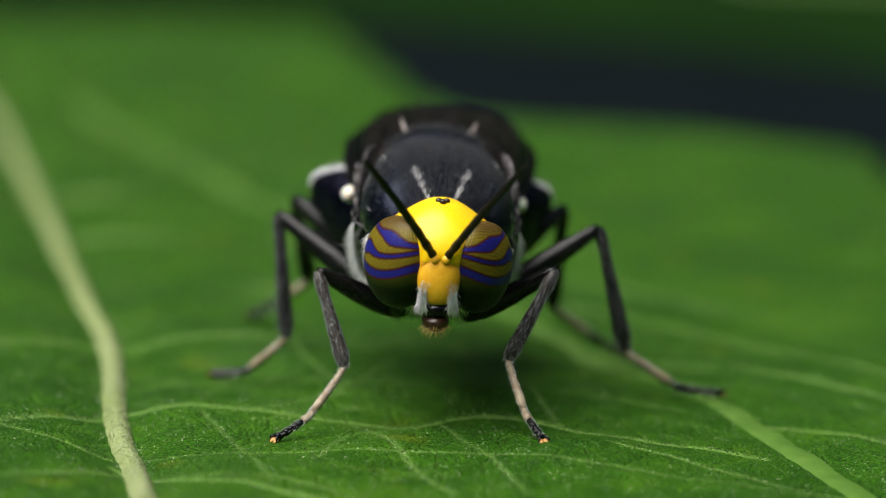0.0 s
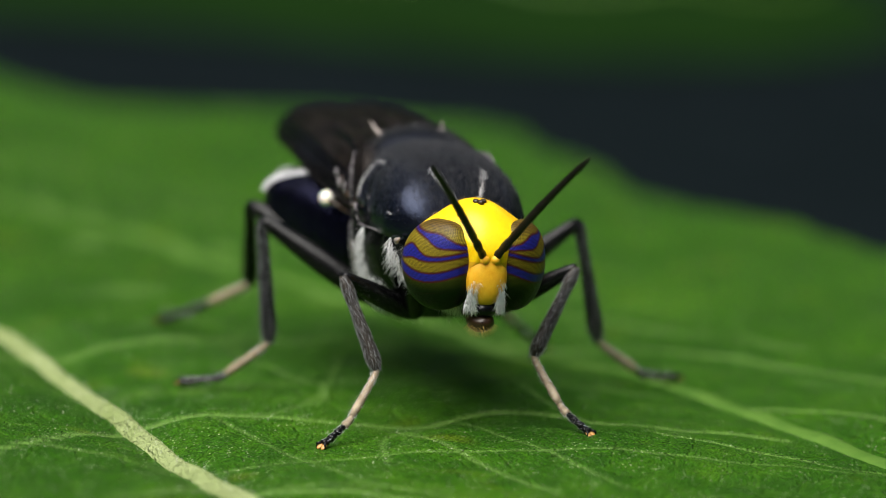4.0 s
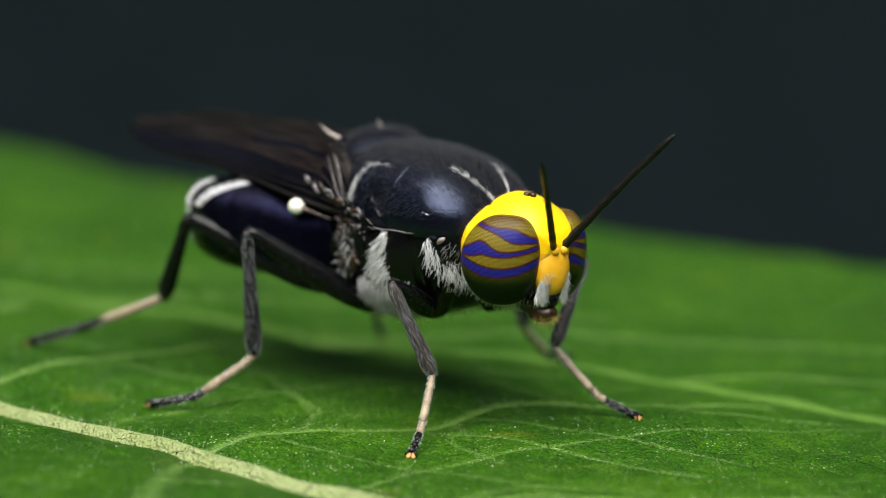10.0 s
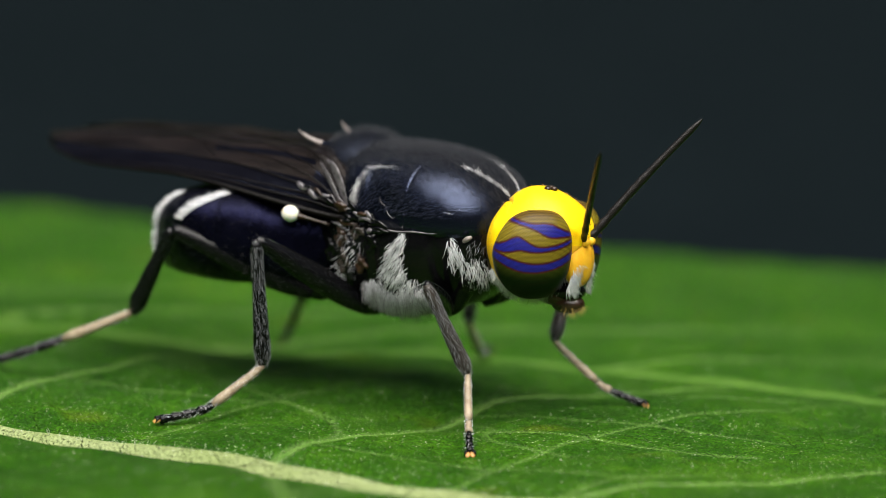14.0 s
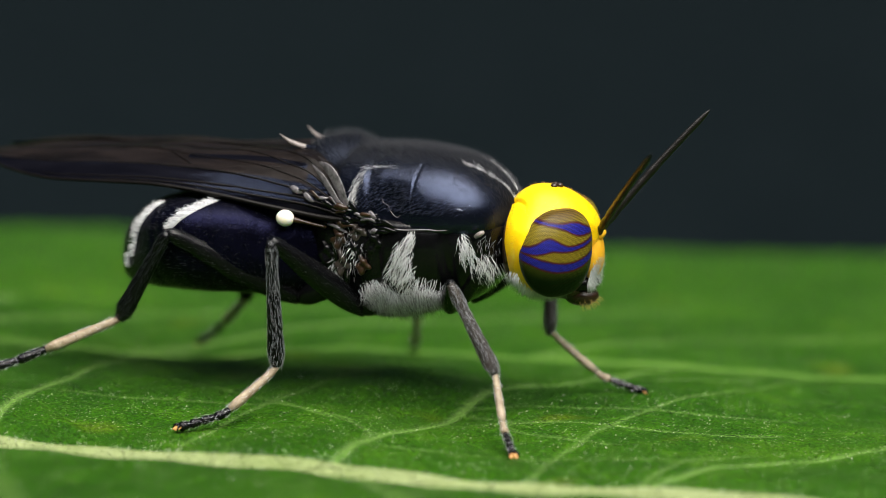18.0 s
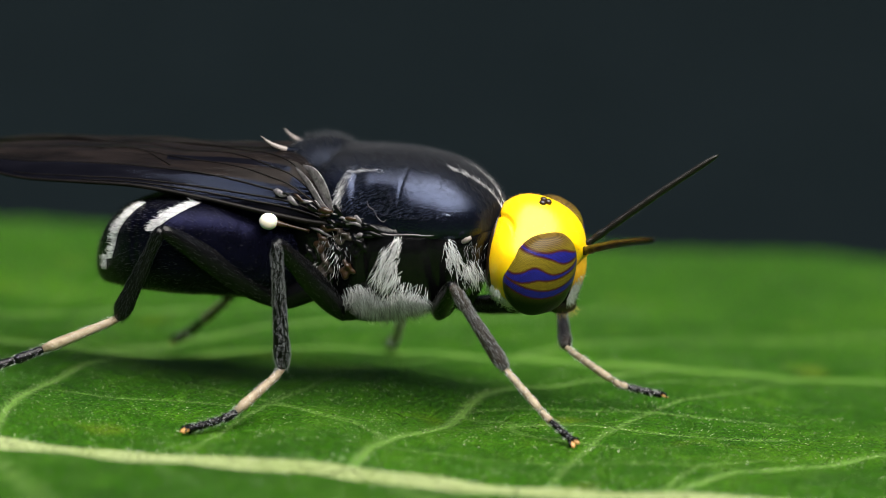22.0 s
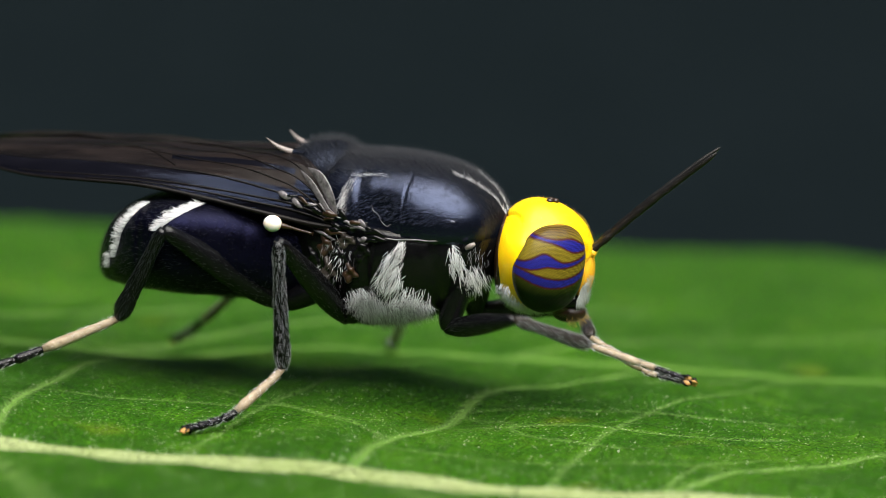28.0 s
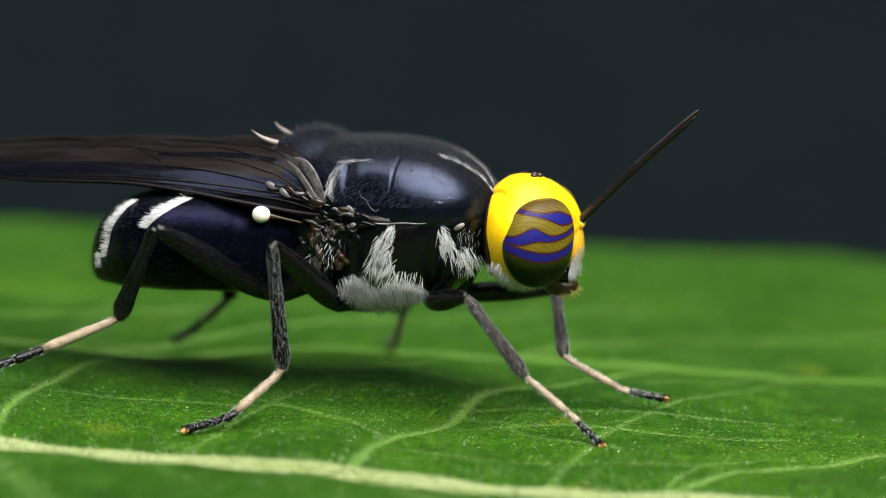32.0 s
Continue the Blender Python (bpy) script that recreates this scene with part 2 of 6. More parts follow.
def leaf_material(name, vein):
    """Green blade with netted veins, cell grain and pale dust; a mesh attribute tells where the larger veins run."""
    m, n, l, p = nodes_of(name)
    c = n.new("ShaderNodeTexCoord").outputs["Object"]

    def calc(op, a, b):
        k = n.new("ShaderNodeMath")
        k.operation = op
        for i, v in enumerate((a, b)):
            if isinstance(v, (int, float)):
                k.inputs[i].default_value = v
            else:
                l.new(v, k.inputs[i])
        return k.outputs[0]

    def blend(fac, a, b):
        k = n.new("ShaderNodeMix")
        k.data_type = "RGBA"
        l.new(fac, k.inputs[0])
        for name_, v in (("A", a), ("B", b)):
            if isinstance(v, tuple):
                k.inputs[name_].default_value = (*v, 1)
            else:
                l.new(v, k.inputs[name_])
        return k.outputs["Result"]

    big, mid, small = noise_tex(n, l, c, 7.0), noise_tex(n, l, c, 0.9), noise_tex(n, l, c, 0.10, 3.0)
    tone = calc("ADD", calc("MULTIPLY", big.outputs["Fac"], 0.5), calc("ADD", calc("MULTIPLY", mid.outputs["Fac"], 0.3), calc("MULTIPLY", small.outputs["Fac"], 0.2)))
    if vein:
        r = ramp(n, [(0.35, (0.2, 0.262, 0.085)), (0.65, (0.33, 0.38, 0.185))])
    else:
        r = ramp(n, [(0.36, (0.010, 0.050, 0.0005)), (0.5, (0.020, 0.082, 0.001)), (0.64, (0.045, 0.130, 0.003))])
    l.new(tone, r.inputs[0])
    # cells of the vein net, two sizes
    warp = n.new("ShaderNodeVectorMath")
    warp.operation = "MULTIPLY_ADD"
    warp.inputs[1].default_value = (0.5 * MM,) * 3
    l.new(mid.outputs["Color"], warp.inputs[0])
    l.new(c, warp.inputs[2])
    lines = []
    for size, reach in ((1.5, 0.055), (0.42, 0.10)):
        net = n.new("ShaderNodeTexVoronoi")
        net.feature = "DISTANCE_TO_EDGE"
        net.inputs["Scale"].default_value = 1.0 / (size * MM)
        l.new(warp.outputs[0], net.inputs["Vector"])
        nr = ramp(n, [(0.0, (1, 1, 1)), (reach, (0, 0, 0))])
        nr.color_ramp.interpolation = "EASE"
        l.new(net.outputs["Distance"], nr.inputs[0])
        lines.append(nr.outputs[0])
    speck = n.new("ShaderNodeTexVoronoi")
    speck.inputs["Scale"].default_value = 1.0 / (0.09 * MM)
    l.new(c, speck.inputs["Vector"])
    sr = ramp(n, [(0.0, (1, 1, 1)), (0.16, (1, 1, 1)), (0.26, (0, 0, 0))])
    l.new(speck.outputs["Distance"], sr.inputs[0])
    sepc = n.new("ShaderNodeSeparateColor")
    l.new(speck.outputs["Color"], sepc.inputs[0])
    dusty = calc("MULTIPLY", sr.outputs[0], calc("GREATER_THAN", sepc.outputs[0], 0.68))
    dusty = calc("MULTIPLY", dusty, calc("MULTIPLY", calc("SUBTRACT", mid.outputs["Fac"], 0.32), 3.2))
    col = blend(calc("MULTIPLY", lines[0], 0.0 if vein else 0.14), r.outputs[0], (0.10, 0.24, 0.02))
    col = blend(calc("MULTIPLY", lines[1], 0.0 if vein else 0.07), col, (0.10, 0.24, 0.02))
    if not vein:
        at = n.new("ShaderNodeAttribute")
        at.attribute_name = "vein"
        col = blend(calc("MULTIPLY", at.outputs["Fac"], 0.6), col, (0.20, 0.33, 0.09))
    yel = noise_tex(n, l, c, 2.6, 1.0)
    yr = ramp(n, [(0.66, (0, 0, 0)), (0.80, (1, 1, 1))])
    l.new(yel.outputs["Fac"], yr.inputs[0])
    col = blend(calc("MULTIPLY", yr.outputs[0], 0.35), col, (0.16, 0.20, 0.01))
    grit = n.new("ShaderNodeTexVoronoi")
    grit.inputs["Scale"].default_value = 1.0 / (0.045 * MM)
    l.new(c, grit.inputs["Vector"])
    gs = n.new("ShaderNodeSeparateColor")
    l.new(grit.outputs["Color"], gs.inputs[0])
    shade = n.new("ShaderNodeMix")
    shade.data_type, shade.blend_type = "RGBA", "MULTIPLY"
    shade.inputs[0].default_value = 0.15 if vein else 0.75
    gr = ramp(n, [(0.0, (0.35, 0.38, 0.3)), (0.6, (1, 1, 1)), (1.0, (1.7, 1.6, 1.5))])
    l.new(gs.outputs[0], gr.inputs[0])
    l.new(col, shade.inputs["A"])
    l.new(gr.outputs[0], shade.inputs["B"])
    col = shade.outputs["Result"]
    col = blend(calc("MULTIPLY", dusty, 0.06 if vein else 1.0), col, (0.6, 0.67, 0.47))
    l.new(col, p.inputs["Base Color"])
    rr = n.new("ShaderNodeMapRange")
    rr.inputs["To Min"].default_value, rr.inputs["To Max"].default_value = 0.40, 0.62
    l.new(mid.outputs["Fac"], rr.inputs["Value"])
    l.new(rr.outputs[0], p.inputs["Roughness"])
    p.inputs["Specular IOR Level"].default_value = 0.11
    cell = n.new("ShaderNodeTexVoronoi")
    cell.inputs["Scale"].default_value = 1.0 / (0.085 * MM)
    l.new(c, cell.inputs["Vector"])
    last = None
    for height, strength, deep in ((cell.outputs["Distance"], 1.0, 0.07), (small.outputs["Fac"], 0.8, 0.09), (lines[1], 0.6, -0.03), (lines[0], 0.7, -0.07)):
        b = n.new("ShaderNodeBump")
        b.inputs["Strength"].default_value, b.inputs["Distance"].default_value = strength, abs(deep) * MM
        b.invert = deep < 0
        l.new(height, b.inputs["Height"])
        if last:
            l.new(last.outputs[0], b.inputs["Normal"])
        last = b
    l.new(last.outputs[0], p.inputs["Normal"])
    return m


M_LEAF, M_VEIN = leaf_material("green_leaf_blade", False), leaf_material("pale_leaf_vein", True)
# The ground's deep shade is put into this near-black base colour.
M_SOIL = surface("shade_dark_soil", (0.0024, 0.0041, 0.0048), (0.0068, 0.0100, 0.0118), 0.95, 60.0, 6.0, 0.8, 4.0, 0.0)


# ---- mesh helpers ----
def curve(keys, x):
    """A smooth value through (place, value) keys, which are in rising order."""
    xs, ys = np.array([k[0] for k in keys], float), np.array([k[1] for k in keys], float)
    d = np.gradient(ys, xs)
    i = np.clip(np.searchsorted(xs, x) - 1, 0, len(xs) - 2)
    w = xs[i + 1] - xs[i]
    t = np.clip((x - xs[i]) / w, 0, 1)
    return (2 * t**3 - 3 * t**2 + 1) * ys[i] + (t**3 - 2 * t**2 + t) * w * d[i] + (3 * t**2 - 2 * t**3) * ys[i + 1] + (t**3 - t**2) * w * d[i + 1]


def mesh_of(name, verts, faces, materials, smooth=True, indices=None):
    me = bpy.data.meshes.new(name)
    me.from_pydata([tuple(v) for v in np.asarray(verts, float) * MM], [], [tuple(f) for f in faces])
    for m in materials if isinstance(materials, (list, tuple)) else [materials]:
        me.materials.append(m)
    if smooth:
        me.polygons.foreach_set("use_smooth", [True] * len(me.polygons))
    if indices is not None:
        me.polygons.foreach_set("material_index", indices)
    me.update()
    return me


def part(name, geometry, material, parent, label="", at=(0, 0, 0), smooth=True, indices=None):
    """One mesh object under a thing or a part; geometry is (verts, faces) in mm, at is its origin in its parent's space."""
    v, f = geometry
    ob = new(name, mesh_of(name, v, f, material, smooth, indices))
    ob.parent = parent
    ob.location = Vector(at) * MM
    return tagged(ob, label)


def joined(*pieces):
    verts, faces, n = [], [], 0
    for v, f in pieces:
        verts.append(np.asarray(v, float).reshape(-1, 3))
        faces += [tuple(i + n for i in q) for q in f]
        n += len(verts[-1])
    return np.concatenate(verts), faces


def grid_faces(rows, cols, closed=False, base=0):
    out = []
    for i in range(rows - 1):
        for j in range(cols if closed else cols - 1):
            k = (j + 1) % cols
            out.append((base + i * cols + j, base + i * cols + k, base + (i + 1) * cols + k, base + (i + 1) * cols + j))
    return out


def loft(rings):
    """Closed rings of equal count, capped at both ends."""
    rings = np.asarray(rings, float)
    n, c = rings.shape[:2]
    faces = grid_faces(n, c, True)
    return rings.reshape(-1, 3), faces + [tuple(range(c))[::-1], tuple(range((n - 1) * c, n * c))]


def tube(points, radii, sides=12, flat=1.0, steps=0):
    """A tapered tube along points; flat squeezes it across."""
    p, r = np.asarray(points, float), np.asarray(radii, float)
    if steps:
        s = np.linspace(0, len(p) - 1, steps)
        k = list(range(len(p)))
        p = np.stack([curve(list(zip(k, p[:, a])), s) for a in range(3)], 1)
        r = curve(list(zip(k, r)), s)
    d = np.gradient(p, axis=0)
    d /= np.linalg.norm(d, axis=1)[:, None]
    up = np.array([0.0, 0, 1]) if abs(d[0][2]) < 0.9 else np.array([1.0, 0, 0])
    a = np.linspace(0, 2 * np.pi, sides, endpoint=False)
    rings = []
    for q, w, e in zip(p, r, d):
        side = np.cross(e, up)
        side /= np.linalg.norm(side)
        up = np.cross(side, e)
        rings.append(q + w * (np.cos(a)[:, None] * side * flat + np.sin(a)[:, None] * up))
    return loft(rings)


def ellipsoid(centre, radii, n=20, m=28, shape=None):
    th, ph = np.linspace(0.02, np.pi - 0.02, n), np.linspace(0, 2 * np.pi, m, endpoint=False)
    rings = []
    for t in th:
        d = np.stack([np.sin(t) * np.cos(ph), np.sin(t) * np.sin(ph), np.full(m, np.cos(t))], 1)
        q = np.asarray(centre) + d * np.asarray(radii)
        rings.append(shape(q, d) if shape else q)
    return loft(rings[::-1])


def hairs(roots, ways, length, width, bend=0.25, spread=0.25, seed=1):
    """Many fine tapered bristles, each a bent spike."""
    rng = np.random.default_rng(seed)
    roots, ways = np.asarray(roots, float), np.asarray(ways, float)
    n = len(roots)
    w = ways / np.linalg.norm(ways, axis=1)[:, None] + rng.normal(0, spread, (n, 3))
    w /= np.linalg.norm(w, axis=1)[:, None]
    ln = length * rng.uniform(0.6, 1.25, n)[:, None]
    s = np.cross(w, rng.normal(0, 1, (n, 3)))
    s /= np.linalg.norm(s, axis=1)[:, None]
    s2 = np.cross(w, s)
    a = roots + s * width
    b = roots + (-0.5 * s + 0.87 * s2) * width
    c = roots + (-0.5 * s - 0.87 * s2) * width
    mid = roots + w * ln * 0.55 + s2 * ln * bend * 0.15
    d, e, f = mid + s * width * 0.7, mid + (-0.5 * s + 0.87 * s2) * width * 0.7, mid + (-0.5 * s - 0.87 * s2) * width * 0.7
    tip = roots + w * ln + s2 * ln * bend * 0.5
    verts = np.stack([a, b, c, d, e, f, tip], 1).reshape(-1, 3)
    faces = []
    for i in range(n):
        k = 7 * i
        faces += [(k, k + 1, k + 4, k + 3), (k + 1, k + 2, k + 5, k + 4), (k + 2, k, k + 3, k + 5), (k + 3, k + 4, k + 6), (k + 4, k + 5, k + 6), (k + 5, k + 3, k + 6)]
    return verts, faces


def mirrored(geometry):
    v, f = geometry
    return np.asarray(v) * [1, -1, 1], [tuple(reversed(q)) for q in f]


# ---- ground far below the leaf, and the leaf itself ----
def ground():
    n = 41
    s = np.sign(np.linspace(-1, 1, n)) * np.abs(np.linspace(-1, 1, n)) ** 4 * 2.0e6
    gx, gy = np.meshgrid(s, s, indexing="ij")
    near = np.exp(-np.hypot(gx, gy) / 3e3)
    z = -320 + near * 25 * np.sin(gx / 140 + 1) * np.cos(gy / 170)
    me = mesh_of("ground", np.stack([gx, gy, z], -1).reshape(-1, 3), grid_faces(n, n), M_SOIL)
    tagged(new("ground", me), "forest soil far below the leaf, deep shade put into its near-black colour", "ground", kind="structure")


ground()


def sky_block():
    """An unseen dark ring on all sides, added to block the low sky."""
    n, m = 180, 14
    a, v = np.meshgrid(np.linspace(0, 2 * np.pi, n, endpoint=False), np.linspace(0, 1, m), indexing="ij")
    rough = 160 * np.sin(7 * a + 5 * v) * np.sin(23 * a + 2) + 90 * np.sin(51 * a + 9 * v)
    r = 6400 + 500 * v + rough * (0.4 + 0.6 * v)
    top = 2900 + 300 * np.sin(9 * a + 1) + 110 * np.sin(31 * a) + 70 * np.sin(77 * a)
    inner = np.stack([r * np.cos(a), r * np.sin(a), -330 + (330 + top) * v], -1)
    outer = inner * [1.12, 1.12, 1]
    loop = np.concatenate([inner, outer[:, ::-1]], 1)
    faces = [(i * 2 * m + j, ((i + 1) % n) * 2 * m + j, ((i + 1) % n) * 2 * m + (j + 1) % (2 * m), i * 2 * m + (j + 1) % (2 * m)) for i in range(n) for j in range(2 * m)]
    tagged(new("backdrop", mesh_of("backdrop", loop.reshape(-1, 3), faces, M_SKY_BLOCK)), "unseen dark green ring added round the place to block low sky light", "backdrop", kind="structure")


# Shade is already in this dark green of the added ring.
M_SKY_BLOCK = surface("sky_block_green", (0.004, 0.012, 0.004), (0.02, 0.045, 0.012), 0.8, 120.0, 20.0, 1.0, 30.0, 0.05)
sky_block()

NEAR_RIB = [(-75, -19.6), (-57.8, -16.8), (-41, -14.1), (-27.6, -12.0), (-17.2, -10.4), (-9, -9.1), (-5.7, -8.8), (-2.6, -8.6), (0.2, -8.35), (2.8, -8.05), (5.5, -7.6), (10, -7.05), (24, -5.0), (45, -2.0)]
FAR_RIB = [(-74.5, -16.0), (-61, -12.5), (-51, -9.4), (-44, -7.1), (-38, -4.9), (-32.3, -2.7), (-25, -0.4), (-17.5, 2.4), (-12, 4.6), (-9.2, 5.7), (-6.2, 7.1), (-2.2, 8.3), (2.0, 9.2), (6.2, 10.2), (24, 15.0), (45, 21.0)]
EDGE = [(-124, -6.3), (-104, -2.8), (-84, 0.1), (-75, 1.4), (-70, 2.8), (-66, 7.5), (-64.8, 12.0), (-64, 16.0), (-62.5, 18.2), (-55, 20.3), (-44.4, 20.1), (-37, 21.0), (-31.5, 23.3), (-24, 25.6), (-12.6, 29.8), (-3.6, 32.5), (6, 35.5), (30, 40.0), (60, 44.0)]
SWELLS = ((-1.5, 1.8, 0.40, 3.0), (4.9, 3.2, 0.32, 2.4), (3.5, -4.3, -0.22, 2.6), (-5.2, -6.0, -0.25, 2.6), (0.4, -0.6, -0.42, 1.8), (-9.8, 6.2, -0.30, 3.0), (-12.0, -5.2, 0.22, 2.8))
# larger veins: points (y, x) in rising y, half width
VEINS = [
    (((-8.6, -0.1), (-4.9, 0.15), (-2.1, 0.55), (0.0, 0.75), (2.3, 1.25), (4.0, 2.4), (8.5, 4.2)), 0.15),
    (((-8.2, 4.8), (-3.0, 5.0), (1.0, 5.6), (5.0, 7.2), (9.8, 8.6)), 0.08),
    (((-8.9, -4.6), (-4.0, -4.2), (0.5, -3.6), (4.0, -2.4), (7.0, -1.6)), 0.08),
    (((-2.1, 0.9), (-1.6, 2.4), (-1.1, 3.9), (-0.6, 6.5), (0.4, 9.5)), 0.09),
    (((-9.2, -9.4), (-7.3, -9.7), (-3.6, -10.1), (2.4, -9.9), (5.4, -8.6)), 0.13),
    (((-8.0, 6.2), (-6.8, 7.6), (-4.4, 9.3), (-0.3, 12.4), (6.0, 16.0)), 0.14),
    (((-7.0, 0.15), (-5.2, -0.1), (-4.2, -0.5), (-2.1, -3.7), (-0.8, -7.5)), 0.07),
    (((-6.2, 0.3), (-5.4, 2.6), (-4.7, 5.2), (-4.0, 8.8)), 0.07),
    (((0.2, 1.0), (0.6, 3.4), (1.4, 6.0), (2.2, 9.5)), 0.07),
    (((1.0, -9.9), (1.6, -7.0), (2.6, -3.5), (3.4, 1.8)), 0.08),
    (((-3.9, -10.0), (-3.4, -7.5), (-2.8, -5.0), (-2.1, -3.6)), 0.07),
    (((8.6, -0.5), (11.0, 1.5), (14.0, 5.0), (19.0, 12.0)), 0.13),
    (((4.6, -12.0), (8.0, -9.0), (13.0, -4.0), (18.0, 2.0)), 0.13),
    (((-20.0, 10.0), (-14.0, 5.0), (-10.5, 2.0), (-8.4, 0.2)), 0.13),
    (((-4.6, -0.1), (-3.7, -1.0), (-2.5, -2.6), (-2.2, -4.0)), 0.07),
    (((-2.9, 5.8), (-2.6, 4.2), (-1.1, 2.3), (0.0, 0.6)), 0.07),
    (((-7.1, 7.6), (-5.2, 7.9), (-3.8, 8.3), (-2.4, 9.5)), 0.09),
    (((-11.2, 3.1), (-9.6, 4.3), (-8.1, 5.1)), 0.11),
    (((-10.6, 9.1), (-9.3, 8.6), (-7.2, 6.2)), 0.11),
    (((4.5, 4.4), (6.8, 6.1), (8.5, 7.5), (11.0, 8.1)), 0.1),
    (((-20.0, -2.0), (-14.0, -6.5), (-10.6, -9.2), (-9.3, -10.2)), 0.13),
]
for k in range(5):
    x0 = -19.5 - 10.0 * k
    y0, y1 = float(curve(NEAR_RIB, np.array([x0]))[0]), float(curve(FAR_RIB, np.array([x0 + 2]))[0])
    VEINS.append((((y0, x0), (0.6 * y0 + 0.4 * y1, x0 + 0.3), (y1, x0 + 2.0)), 0.14))
    VEINS.append((((y1, x0 + 1), (y1 + 5, x0 + 5), (y1 + 11, x0 + 12)), 0.14))


def vein_field(x, y):
    out = 0.0 * x
    for pts, w in VEINS:
        lo, hi = pts[0][0], pts[-1][0]
        yc = np.clip(y, lo, hi)
        xc = curve(pts, yc)
        slope = (curve(pts, np.clip(yc + 0.05, lo, hi)) - curve(pts, np.clip(yc - 0.05, lo, hi))) / 0.1
        d = np.hypot((x - xc) / np.sqrt(1 + slope**2), y - yc)
        out = np.maximum(out, np.exp(-((d / w) ** 2)) * min(1.0, 0.1 + w * 6.0))
    return out


def leaf_height(x, y):
    z = 0.0 * x
    for a, b, h, s in SWELLS:
        z = z + h * np.exp(-((x - a) ** 2 + (y - b) ** 2) / s**2)
    z = z + 0.10 * np.sin(x * 0.55 + 1.3 * np.sin(y * 0.3)) * np.cos(y * 0.5 + 0.6) + 0.035 * np.sin(x * 1.9 + y * 0.7) * np.sin(y * 1.6 - x * 0.4)
    for rib, depth, wide in ((NEAR_RIB, 0.42, 1.3), (FAR_RIB, 0.2, 1.4)):
        z = z - depth * np.exp(-(((y - curve(rib, x)) / wide) ** 2))
    return z


def leaf_mesh():
    """A sheet with upper and lower skins, close-meshed about the fly."""
    g = np.linspace(0, 1, 80) ** 1.6
    xs = np.concatenate([(-13 - 97 * g)[:0:-1], np.arange(-13, 12, 0.1), 12 + 48 * g[:50] / g[49]])
    s = np.concatenate([-np.linspace(0, 1, 45)[:0:-1] ** 1.5, np.arange(0, 1, 1 / 210), 1 + np.linspace(0, 1, 60) ** 1.2])
    gx, gs = np.meshgrid(xs, s, indexing="ij")
    edge = curve(EDGE, gx) + 0.4 * np.sin(gx * 0.5) + 0.2 * np.sin(gx * 1.7)
    b = np.minimum(11.0, edge - 3.0)
    gy = np.where(gs < 0, -10 + 45 * gs, np.where(gs < 1, -10 + (b + 10) * gs, b + (edge - b) * (gs - 1)))
    vf = vein_field(gx, gy)
    z = leaf_height(gx, gy) - 0.05 * vf
    rim_drop = np.clip(gs - 1.6, 0, 1) ** 2 * 1.5
    z = z - rim_drop
    n, m = gx.shape
    top = np.stack([gx, gy, z], -1).reshape(-1, 3)
    faces = grid_faces(n, m)
    bottom = top - [0, 0, 0.28]
    k = n * m
    under = [tuple(i + k for i in reversed(q)) for q in faces]
    rim = list(range(m)) + [i * m + m - 1 for i in range(1, n)] + [(n - 1) * m + j for j in range(m - 2, -1, -1)] + [i * m for i in range(n - 2, 0, -1)]
    wall = [(rim[i], rim[i - 1], rim[i - 1] + k, rim[i] + k) for i in range(len(rim))]
    me = mesh_of("leaf", np.concatenate([top, bottom]), faces + under + wall, M_LEAF)
    me.attributes.new("vein", "FLOAT", "POINT").data.foreach_set("value", np.concatenate([vf.ravel(), vf.ravel()]).astype(np.float32))
    return me


def rib_mesh(line, wide, proud, sides=13):
    """A raised rib with broad soft flanks that follows the leaf; line gives (x, y) along it."""
    line = np.asarray(line, float)
    d = np.gradient(line, axis=0)
    d /= np.linalg.norm(d, axis=1)[:, None]
    nrm = np.stack([-d[:, 1], d[:, 0]], 1)
    a = np.linspace(-1, 1, sides)
    rings = []
    for i, (q, e) in enumerate(zip(line, nrm)):
        xy = q + (a * wide / 2 * (1 + 0.05 * math.sin(i * 1.7)))[:, None] * e
        base = leaf_height(np.array([q[0]]), np.array([q[1]]))[0]
        z = base - 0.10 + (proud + 0.10) * np.cos(a * np.pi / 2) ** 0.8
        rings.append(np.column_stack([xy, z]))
    return loft(rings)


